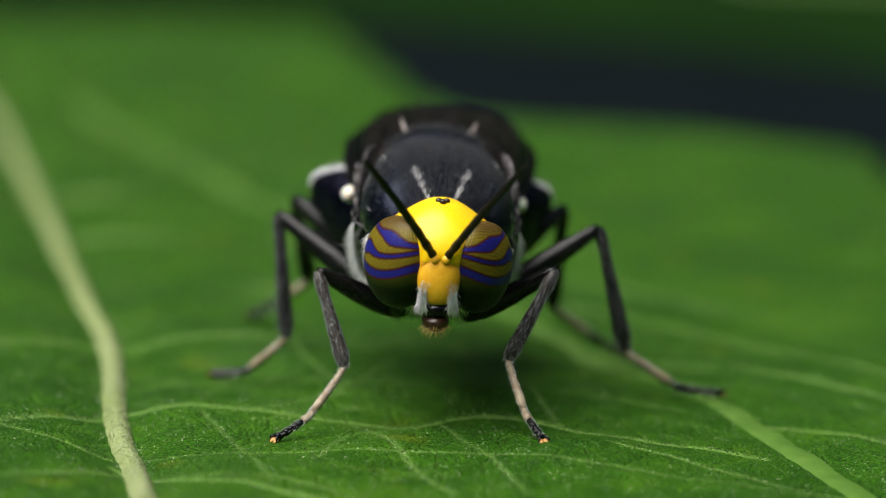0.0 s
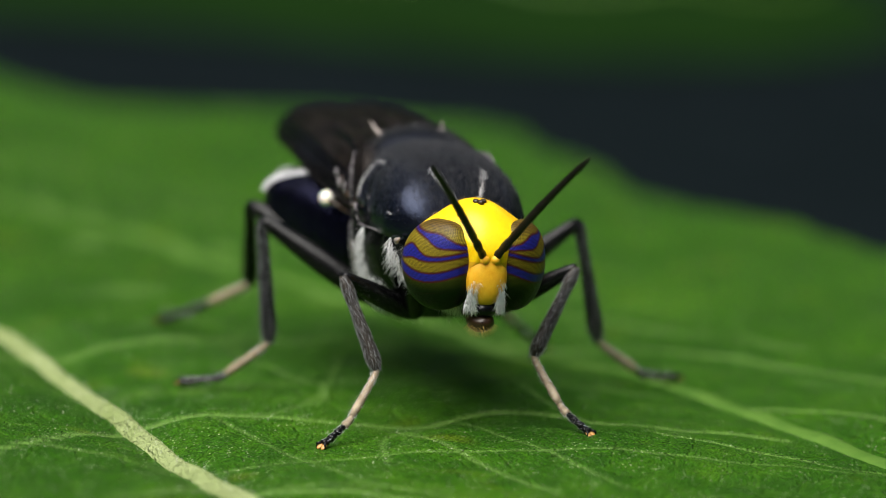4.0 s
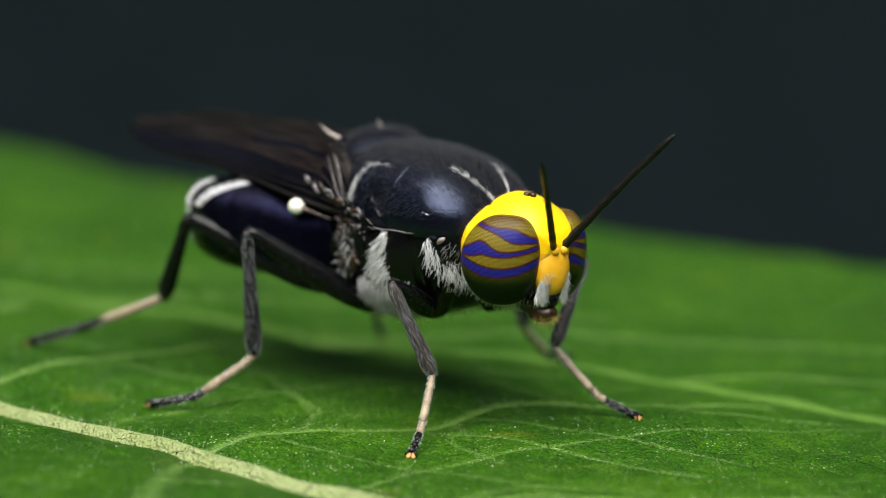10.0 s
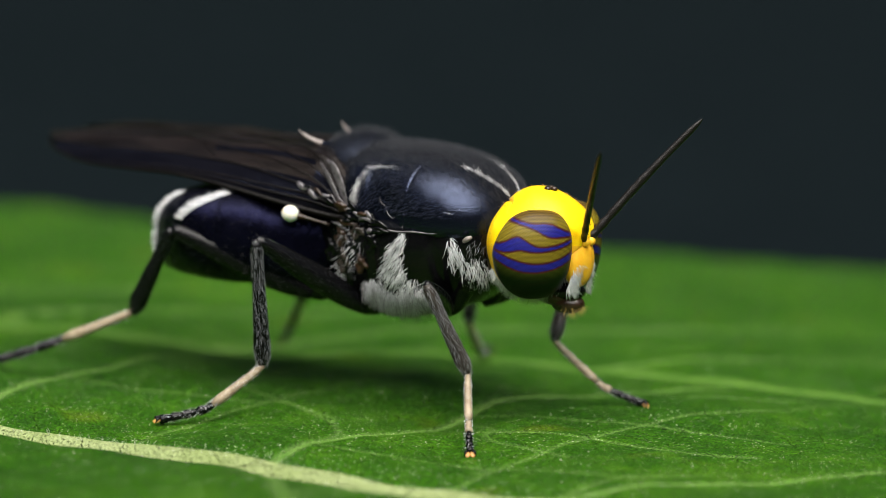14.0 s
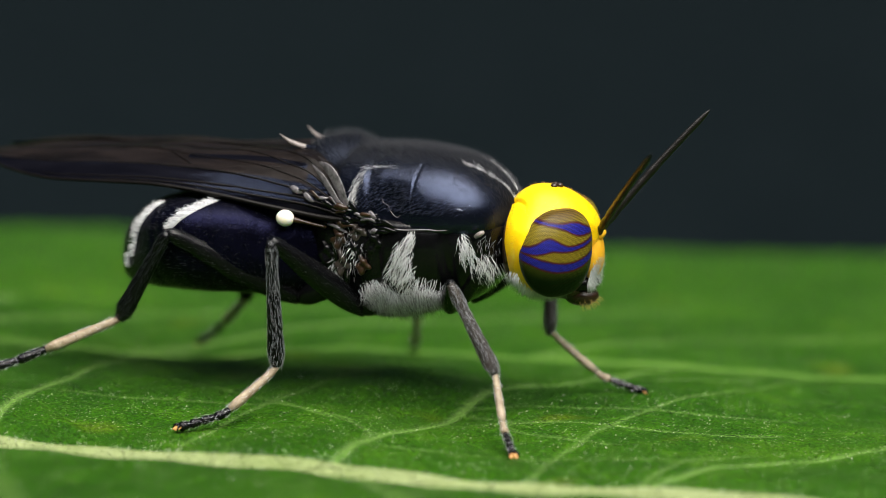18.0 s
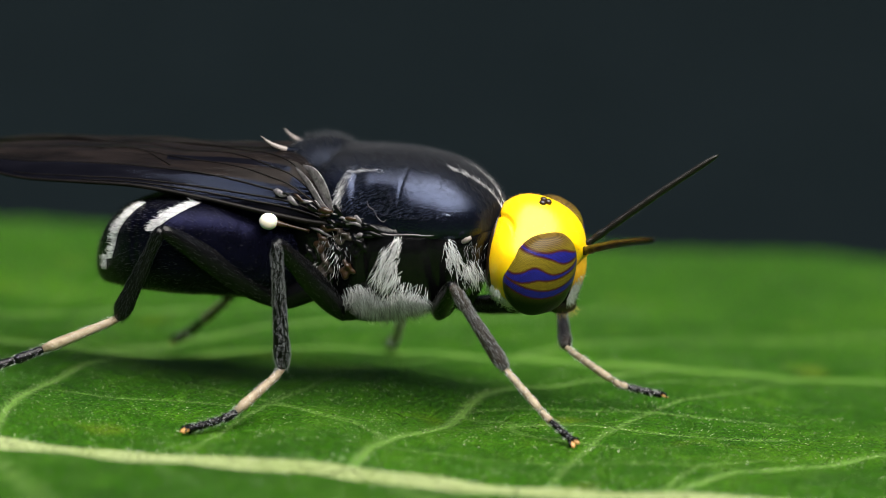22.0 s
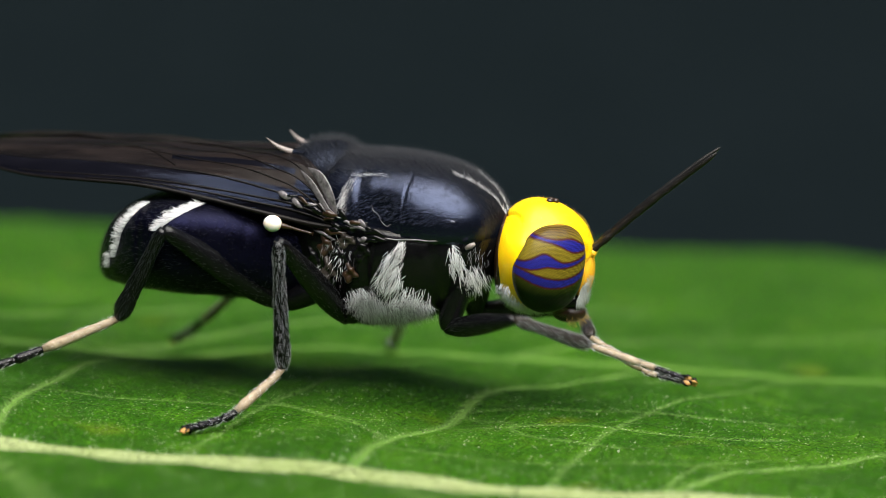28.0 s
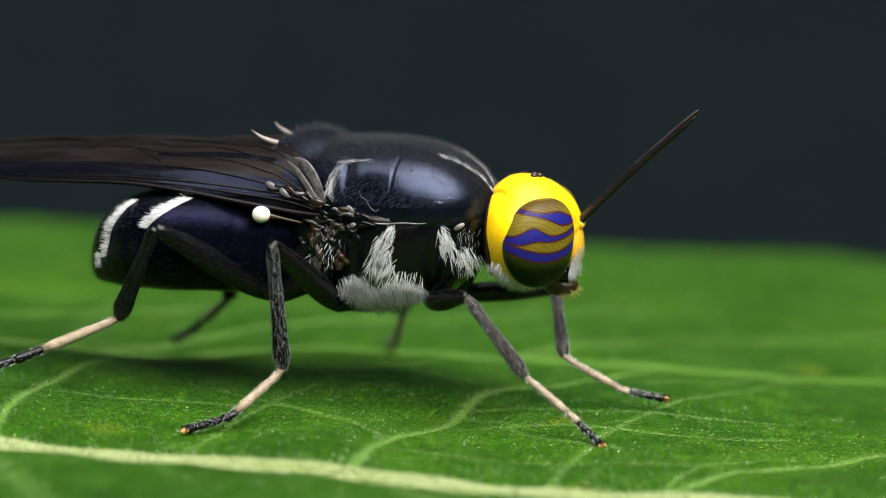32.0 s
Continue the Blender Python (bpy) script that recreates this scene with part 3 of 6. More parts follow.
def leaf():
    root = tagged(new("leaf", leaf_mesh()), "large green leaf with pale raised ribs under the fly", "leaf")
    x = np.concatenate([np.linspace(-70, -15, 60), np.arange(-14.7, 13, 0.25), np.linspace(13, 45, 40)])
    part("rib", rib_mesh(np.column_stack([x, curve(NEAR_RIB, x)]), 0.78, 0.29), M_VEIN, root, "pale yellow-green raised rib")
    part("rib", rib_mesh(np.column_stack([x, curve(FAR_RIB, x)]), 1.35, 0.06), M_RIB, root, "dull green raised rib")
    for pts, w in VEINS:
        yy = np.linspace(pts[0][0], pts[-1][0], 60)
        part("vein", rib_mesh(np.column_stack([curve(pts, yy), yy]), 1.5 * w, -0.03, 9), M_SIDE_VEIN, root, "soft pale side vein")
    # dust and tiny hairs on the upper side
    rng = np.random.default_rng(5)
    bits = []
    n = 1600
    px, py = rng.uniform(-14, 13, n), rng.uniform(-12, 2, n)
    pz = leaf_height(px, py)
    octa = np.array([(1, 0, 0), (0, 1, 0), (-1, 0, 0), (0, -1, 0), (0, 0, 1), (0, 0, -1)], float)
    of = [(0, 1, 4), (1, 2, 4), (2, 3, 4), (3, 0, 4), (1, 0, 5), (2, 1, 5), (3, 2, 5), (0, 3, 5)]
    r = rng.lognormal(-4.7, 0.35, n)
    verts = (np.stack([px, py, pz], 1)[:, None] + octa[None] * (r[:, None, None] * rng.uniform(0.6, 1.4, (n, 6, 1)))).reshape(-1, 3)
    faces = [tuple(i + 6 * k for i in f) for k in range(n) for f in of]
    tagged(part("dust", (verts, faces), M_DUST, root, "pale dust and pollen grains"), kind="stuff")
    xx = rng.uniform(-12, 12, 260)
    yy = curve(NEAR_RIB, xx) + rng.normal(0, 0.22, 260)
    roots = np.stack([xx, yy, leaf_height(xx, yy) + 0.25], 1)
    tagged(part("rib_hair", hairs(roots, np.tile((0.2, 0, 1.0), (260, 1)), 0.16, 0.004, seed=6), M_DUST, root, "tiny pale hairs on the rib"), kind="stuff")


M_RIB = surface("dull_green_rib", (0.036, 0.105, 0.004), (0.075, 0.16, 0.011), 0.55, 1.0, 0.1, 0.3, 0.03)
M_SIDE_VEIN = surface("soft_green_vein", (0.04, 0.12, 0.008), (0.115, 0.21, 0.035), 0.5, 0.5, 0.06, 0.5, 0.03, 0.25)
M_DUST = surface("pale_dust", (0.45, 0.48, 0.38), (0.75, 0.76, 0.68), 0.6, 0.3, 0.05, 0.2, 0.01)
leaf()


FAR_EDGE = [(-75, -225), (-30, -203), (5, -196), (30, -189), (55, -173), (75, -176), (95, -193), (108, -215), (115, -245)]


def far_leaf():
    n, m = 60, 30
    u, v = np.meshgrid(np.linspace(0, 1, n), np.linspace(-1, 1, m), indexing="ij")
    y = -75 + 190 * u
    near = curve(FAR_EDGE, y)
    wide = 160 * np.sin(np.pi * np.clip(u * 0.97 + 0.015, 0, 1)) ** 0.7
    x = near + (v - 1) / 2 * wide
    z = -9 + 1.5 * (v - 1) ** 2 + 1.0 * np.sin(u * 5) + 0.8 * np.sin(u * 60) * (1 - v**2)
    top = np.stack([x, y, z], -1).reshape(-1, 3)
    f = grid_faces(n, m)
    k = n * m
    geo = (np.concatenate([top, top - [0, 0, 0.4]]), f + [tuple(i + k for i in reversed(q)) for q in f])
    root = tagged(new("background_leaf", mesh_of("background_leaf", *geo, M_SHADED_LEAF)), "leaf lying behind in the distance, shade painted into its dark green", "leaf")
    mid = m // 2
    line = top.reshape(n, m, 3)[1:-1:2, mid] + [0, 0, 0.4]
    count = len(line)
    part("rib", tube(line, np.linspace(1.2, 0.4, count), 8), M_RIB, root, "pale rib")


# The distant leaf stands in shade; that shade is put into this dark green.
M_SHADED_LEAF = surface("shaded_green_leaf", (0.0015, 0.010, 0.0004), (0.005, 0.022, 0.0008), 0.8, 12.0, 1.0, 0.3, 0.1, 0.05)
far_leaf()


# ---- the fly: x forward, y to its left, z up, in mm from a point on the leaf under the thorax ----
fly = tagged(new("soldier_fly"), "black soldier fly with yellow head and banded eyes standing on leaf", "fly")
RIDGE = [(-3.2, 5.25), (-1.5, 5.15), (0.0, 5.12), (1.6, 5.2), (2.4, 5.3)]
TOP = [(-2.9, 6.8), (-2.3, 7.1), (-1.8, 7.12), (-0.8, 7.14), (0.2, 7.06), (1.0, 6.87), (1.6, 6.55), (2.1, 6.08), (2.45, 5.45)]
WIDE = [(-2.9, 1.25), (-2.3, 1.75), (-1.6, 1.97), (-0.6, 2.06), (0.6, 2.02), (1.3, 1.85), (1.9, 1.4), (2.45, 0.5)]
FLANK = [(-3.3, 1.5), (-2.6, 1.8), (-1.6, 2.05), (-0.5, 2.25), (0.5, 2.1), (1.4, 1.75), (2.0, 1.3), (2.35, 0.7)]
BELLY = [(-3.3, 4.2), (-2.9, 3.2), (-2.3, 2.62), (-1.5, 2.42), (-0.6, 2.5), (0.4, 2.8), (1.4, 3.25), (2.0, 3.9), (2.35, 4.6)]


def notum_point(x, a):
    """The back of the thorax at x, a from 0 at its right ridge to pi at its left one."""
    r, t, w = curve(RIDGE, x), curve(TOP, x), curve(WIDE, x)
    c, s = np.cos(a), np.sin(a)
    side = np.abs(c)
    y = -w * np.sign(c) * side**0.86
    z = r + (t - r) * np.abs(s) ** 0.80
    # transverse suture, humeral furrow and the rear callus
    groove = np.exp(-(((x - 0.1 + 0.25 * side) / 0.028) ** 2)) * np.clip((side - 0.25) * 2.5, 0, 1)
    rear = np.exp(-(((x + 1.55 - 0.2 * side) / 0.16) ** 2)) * np.clip((side - 0.3) * 2, 0, 1)
    low = np.exp(-(((x + 0.75) / 0.5) ** 2)) * np.exp(-(((side - 0.97) / 0.10) ** 2))
    sink = 0.03 * groove + 0.05 * rear + 0.14 * low
    return np.stack([x + 0 * y, y * (1 - sink / 2.0), z - sink * np.abs(s)], -1)


def notum():
    xs = 2.45 - 5.35 * np.linspace(0, 1, 170)
    a = np.linspace(0, np.pi, 60)
    rings = []
    for x in xs:
        top = notum_point(np.full(60, x), a)
        inner = top[::-1] * [1, 0.86, 1] - [0, 0, 0.30]
        inner[:, 2] = np.maximum(inner[:, 2] - 0.2, curve(RIDGE, np.array([x]))[0] - 0.3)
        rings.append(np.concatenate([top, inner]))
    return loft(rings)


def pleuron():
    a = np.linspace(0, 2 * np.pi, 56, endpoint=False)
    rings = []
    for x in np.linspace(2.3, -3.3, 60):
        q = np.array([x])
        r, b, w = curve(RIDGE, q)[0] - 0.02, curve(BELLY, q)[0], curve(FLANK, q)[0]
        y = w * np.sign(np.cos(a)) * np.abs(np.cos(a)) ** 0.75
        down = np.sin(a) < 0
        z = np.where(down, r + (r - b) * np.sign(np.sin(a)) * np.abs(np.sin(a)) ** 0.85, r + 0.5 * np.sin(a))
        y = y * np.where(down, 1 - 0.04 * np.abs(np.sin(a)), 0.93)
        # sclerite furrows
        f = np.exp(-((x - 0.75 + 0.25 * np.sin(a)) / 0.09) ** 2) + np.exp(-((x + 1.0) / 0.1) ** 2) + 0.8 * np.exp(-((x + 2.1) / 0.12) ** 2)
        y = y * (1 - 0.05 * f * down)
        rings.append(np.stack([np.full(56, x), y, z], 1))
    return loft(rings)


notum_ob = part("thorax", notum(), M_NOTUM, fly, "blue-black domed back, dull above and glossy at the sides")
pleura_ob = part("pleuron", pleuron(), M_PLEURA, fly, "black thorax flank with silver hair patches")


def pleura_point(x, z):
    """The flank's surface at (x, z), right side, and its outward way."""
    r, b, w = curve(RIDGE, x) - 0.02, curve(BELLY, x), curve(FLANK, x)
    s = np.clip((r - z) / (r - b), 0, 0.999) ** (1 / 0.85)
    y = -w * np.sqrt(1 - s**2) ** 0.75 * (1 - 0.04 * s)
    out = np.stack([0 * x, -np.sqrt(1 - s**2), -s * 0.9], -1)
    return np.stack([x, y, z], -1), out


def patch(name, count, spots, way, length, width, mat, label, seed):
    """Hair over spots (x, z, rx, rz) of the flank, on both sides."""
    rng = np.random.default_rng(seed)
    roots, ways = [], []
    for x, z, rx, rz, share in spots:
        n = int(count * share)
        a, r = rng.uniform(0, 2 * np.pi, n), np.sqrt(rng.uniform(0, 1, n)) * rng.uniform(0.75, 1.3, n)
        p, o = pleura_point(x + rx * r * np.cos(a), z + rz * r * np.sin(a))
        roots.append(p)
        ways.append(o * 0.45 + np.asarray(way))
    g = hairs(np.concatenate(roots), np.concatenate(ways), length, width, seed=seed)
    for side in (g, mirrored(g)):
        tagged(part(name, side, mat, pleura_ob, label), kind="stuff")


patch("hair_patch", 420, [(-0.02, 4.92, 0.14, 0.2, 0.12), (-0.2, 4.55, 0.26, 0.3, 0.26), (-0.34, 4.1, 0.36, 0.35, 0.32), (-0.2, 3.72, 0.42, 0.25, 0.18), (0.32, 3.58, 0.36, 0.24, 0.12)], (-0.35, 0, -0.85), 0.36, 0.0075, M_WHITE_HAIR, "silver-white combed hair", 11)
patch("hair_patch", 260, [(1.25, 4.85, 0.1, 0.18, 0.15), (1.36, 4.5, 0.16, 0.3, 0.35), (1.72, 4.12, 0.26, 0.32, 0.5)], (0.45, 0, -0.8), 0.34, 0.0075, M_WHITE_HAIR, "silver-white combed hair", 12)
patch("belly_hair", 2600, [(-1.1, 3.2, 0.5, 0.42, 0.4), (-0.55, 3.0, 0.6, 0.38, 0.3), (0.1, 3.2, 0.5, 0.34, 0.3)], (0.5, 0, -0.55), 0.26, 0.0055, M_PALE_HAIR, "short silver-grey belly hair", 13)
patch("hair_patch", 60, [(-2.3, 3.85, 0.16, 0.34, 0.7), (-1.85, 4.35, 0.2, 0.35, 0.3)], (-0.1, 0, -0.8), 0.3, 0.009, M_WHITE_HAIR, "small silver hair tuft", 14)
patch("flank_hair", 130, [(-1.9, 4.4, 0.5, 0.6, 0.6), (1.9, 4.6, 0.3, 0.4, 0.4)], (0, -0.2, -0.6), 0.24, 0.006, M_GREY_HAIR, "sparse grey hair", 15)


def back_hair():
    rng = np.random.default_rng(21)
    n = 15000
    x, a = rng.uniform(-2.5, 2.2, n), np.pi * rng.beta(3.2, 3.2, n)
    p = notum_point(x, a)
    o = p - np.stack([x * 0.6, 0 * x, np.full(n, 4.6)], -1)
    o /= np.linalg.norm(o, axis=1)[:, None]
    tagged(part("back_hair", hairs(p, o * 0.7 + [-0.6, 0, 0.1], 0.16 * np.sin(a)[:, None] ** 1.5 + 0.06, 0.0022, seed=22), M_SOOT_HAIR, notum_ob, "fine dark upright hair"), kind="stuff")
    n = 3000
    x, a = rng.uniform(-1.7, 2.2, n), rng.uniform(0.16, 0.95, n)
    p = notum_point(x, a)
    o = p - np.stack([x * 0.6, 0 * x, np.full(n, 4.6)], -1)
    o /= np.linalg.norm(o, axis=1)[:, None]
    g = hairs(p, o * 0.16 + [-0.75, -0.1, -0.55], 0.13, 0.004, spread=0.12, seed=24)
    for side in (g, mirrored(g)):
        tagged(part("side_down", side, M_BLUE_HAIR, notum_ob, "lying blue-grey down on the shiny side"), kind="stuff")
    # two pale hair stripes and the silver seam above the ridge
    roots, ways = [], []
    for side in (-1, 1):
        for k in range(230):
            t = rng.uniform(0, 1)
            xx = 0.95 + 1.38 * t
            aa = math.pi / 2 + side * (0.34 - 0.14 * t + 0.03 * rng.normal(0, 1) * (1 - 0.4 * t))
            roots.append(notum_point(np.array([xx]), np.array([aa]))[0])
            ways.append((-0.95 + 0.55 * t, 0, 0.35 + 0.65 * t))
        for k in range(300):
            aa = rng.uniform(0.2, 0.85)
            xx = -1.97 + 0.48 * aa + rng.normal(0, 0.075)
            aa = aa if side < 0 else math.pi - aa
            roots.append(notum_point(np.array([xx]), np.array([aa]))[0])
            ways.append((-0.35, side * 0.3, -0.75))
        for k in range(45):
            xx = rng.uniform(-1.6, -0.65)
            aa = 0.80 + 0.05 * (xx + 1.2) + rng.normal(0, 0.012)
            aa = aa if side < 0 else math.pi - aa
            roots.append(notum_point(np.array([xx]), np.array([aa]))[0])
            ways.append((-0.9, side * 0.2, 0.1))
        for k in range(6):
            xx, aa = rng.uniform(1.1, 1.8), rng.uniform(0.22, 0.42)
            aa = aa if side < 0 else math.pi - aa
            roots.append(notum_point(np.array([xx]), np.array([aa]))[0])
            ways.append((-0.8, side * 0.3, 0.3))
    tagged(part("hair_stripe", hairs(roots, ways, 0.17, 0.0045, seed=23), M_WHITE_HAIR, notum_ob, "short silver hair stripe"), kind="stuff")


back_hair()
for s in (-1, 1):
    seam = [(x, s * (float(curve(FLANK, np.array([x]))[0]) * 0.97 + 0.01 + 0.02 * math.sin(x * 9)), float(curve(RIDGE, np.array([x]))[0]) + 0.015 * math.sin(x * 7)) for x in np.linspace(1.7, -0.5, 30)]
    part("seam", tube(seam, np.full(30, 0.022), 6), M_MEMBRANE, notum_ob, "thin silvery seam above the flank")
    fold = np.stack([notum_point(np.array([x]), np.array([a if s < 0 else math.pi - a]))[0] for x, a in ((-1.0, 0.34), (-0.94, 0.26), (-0.8, 0.22), (-0.7, 0.14), (-0.53, 0.09), (-0.42, 0.12))])
    part("seam", tube(fold, [0.006, 0.012, 0.009, 0.014, 0.016, 0.005], 6, 1.0, 20), M_MEMBRANE, notum_ob, "short silvery fold below the suture")
    part("spiracle", tube([(1.62, s * 1.74, 4.98), (1.75, s * 1.78, 5.06), (1.86, s * 1.74, 5.13)], [0.05, 0.075, 0.04], 10), M_SPINE, pleura_ob, "pale oval spiracle")
    # crumpled sclerites about the wing root and behind it
    rng = np.random.default_rng(31)
    for k in range(20):
        x, z = rng.uniform(-2.3, -0.7), rng.uniform(4.98, 5.45)
        yy = float(curve(FLANK, np.array([x]))[0]) * 0.985
        turn = rng.uniform(-0.5, 0.5)
        u = np.array([math.cos(turn), 0, math.sin(turn)]) * rng.uniform(0.14, 0.34)
        c = np.array([x, s * yy, z])
        w = rng.uniform(0.03, 0.075)
        part("sclerite", tube([c - u, c - 0.5 * u + [0, s * 0.03, 0.02], c + [0, s * 0.05, 0.04], c + 0.6 * u + [0, s * 0.03, 0], c + u], [0.01, w, 1.1 * w, w, 0.01], 8, 0.8, 11), (M_PLEURA, M_MEMBRANE, M_PLEURA, M_BROWN, M_PLEURA, M_PLEURA)[k % 6], pleura_ob)
    part("collar", ellipsoid((2.0, s * 0.5, 5.25), (0.32, 0.5, 0.42), 14, 18), M_BROWN, fly, "dark brown collar lobe behind the head")
    for k, (x, z, a, b) in enumerate(((-1.15, 4.75, 0.26, 0.3), (-1.6, 4.95, 0.28, 0.2), (-1.75, 4.45, 0.24, 0.34), (-2.2, 4.75, 0.22, 0.26), (-2.1, 4.1, 0.2, 0.34), (-2.6, 4.35, 0.22, 0.3), (-1.45, 4.1, 0.18, 0.24))):
        yy = float(curve(FLANK, np.array([x]))[0]) * 0.95

        def crumple(q, d):
            return q + d * (0.06 * np.sin(d[:, 0] * 3 + d[:, 2] * 4) + 0.03 * np.sin(d[:, 2] * 6 - d[:, 0] * 3))[:, None]
        part("sclerite", ellipsoid((x, s * yy, z), (a, 0.11, b), 14, 20, crumple), (M_PLEURA, M_GREY_SKIN, M_PLEURA, M_BROWN, M_GREY_SKIN, M_PLEURA, M_BROWN)[k], pleura_ob)
    for shift, wide in ((0.0, 0.15), (0.2, 0.09)):
        line = [(-2.85 - shift, s * 1.72, 6.75 - 0.4 * shift), (-2.5 - shift, s * 1.9, 6.58 - shift), (-2.22 - shift, s * 2.0, 6.25 - shift), (-2.02 - 0.7 * shift, s * 2.05, 5.85 - 0.6 * shift), (-1.92, s * 2.05, 5.6)]
        part("alula", tube(line, [0.02, wide, 1.15 * wide, 0.9 * wide, 0.03], 12, 0.18, 26), M_MEMBRANE, fly, "shiny lilac-grey folded wing lobe")
    for k in range(13):
        u = k / 12
        x, z = -3.35 + 2.2 * u, 6.0 - 0.62 * u + 0.08 * math.sin(k * 2.3)
        turn, ln, w = -0.3 + 0.5 * math.sin(k * 1.9), 0.2 + 0.08 * math.sin(k * 3.1), 0.06 + 0.035 * math.cos(k * 2.7)
        way = np.array([math.cos(turn), 0, math.sin(turn)]) * ln
        c = np.array([x, s * (2.12 + 0.04 * math.sin(k * 1.3)), z])
        part("wing_root_plate", tube([c - way, c - 0.4 * way + [0, s * 0.03, 0.03], c + 0.4 * way + [0, s * 0.04, 0.0], c + way], [0.015, w, 0.9 * w, 0.012], 8, 0.6, 12), (M_MEMBRANE, M_PLEURA, M_MEMBRANE, M_BROWN)[k % 4], fly, "crumpled shiny plate at the wing root")


def scutellum():
    def shape(q, d):
        q = q.copy()
        q[:, 0] = np.where(d[:, 0] < 0, q[:, 0] - 0.25 * np.abs(d[:, 0]) * (1 - d[:, 1] ** 2), q[:, 0])
        return q
    ob = part("scutellum", ellipsoid((-2.72, 0, 6.62), (0.95, 1.3, 0.72), 22, 34, shape), M_SHIELD, fly, "blue-black rounded shield between the wings")
    rng = np.random.default_rng(41)
    d = rng.normal(0, 1, (1800, 3))
    d[:, 2] = np.abs(d[:, 2])
    d /= np.linalg.norm(d, axis=1)[:, None]
    tagged(part("shield_hair", hairs(np.array([-2.72, 0, 6.62]) + d * [0.98, 1.3, 0.72], d + [-0.4, 0, 0.2], 0.26, 0.0035, seed=42), M_SOOT_HAIR, ob, "fine dark hair"), kind="stuff")
    for s in (-1, 1):
        part("spine", tube([(-3.1, s * 0.66, 6.98), (-3.5, s * 0.8, 7.0), (-3.95, s * 0.95, 7.15), (-4.27, s * 1.05, 7.38)], [0.15, 0.095, 0.06, 0.006], 10, 1.0, 16), [M_NOTUM, M_SPINE], ob, "curved spine with a pale bone tip", indices=[int(k > 60) for k in range(152)])


scutellum()

A_TOP = [(-9.05, 3.5), (-8.85, 4.0), (-8.45, 4.75), (-8.0, 5.25), (-7.2, 5.62), (-6.2, 5.76), (-5, 5.7), (-3.6, 5.25), (-2.6, 5.0)]
A_BOT = [(-9.05, 3.3), (-8.8, 3.05), (-8.3, 2.95), (-7, 2.9), (-5.5, 2.9), (-4.2, 2.9), (-3.2, 3.05), (-2.6, 3.5)]
A_WIDE = [(-9.05, 0.3), (-8.9, 0.95), (-8.55, 1.75), (-8.1, 2.4), (-7.5, 2.95), (-6.9, 3.28), (-6.3, 3.42), (-5.2, 3.05), (-4, 2.35), (-3.2, 1.7), (-2.6, 1.3)]


def abdomen_point(x, a, grow=0.0):
    t, b, w = curve(A_TOP, x), curve(A_BOT, x), curve(A_WIDE, x)
    mid = t * 0.62 + b * 0.38
    c, s = np.cos(a), np.sin(a)
    seg = sum(np.exp(-(((x - k) / 0.06) ** 2)) for k in (-4.3, -5.55, -7.05, -8.25))
    sh = 1 - 0.012 * seg
    y = -(w * sh + grow) * np.sign(c) * np.abs(c) ** np.where(s > 0, 0.5, 0.8)
    z = np.where(s > 0, mid + (t - mid + grow) * sh * np.abs(s) ** 0.6, mid - (mid - b + grow) * sh * np.abs(s) ** 0.8)
    return np.stack([x + 0 * y, y, z], -1)


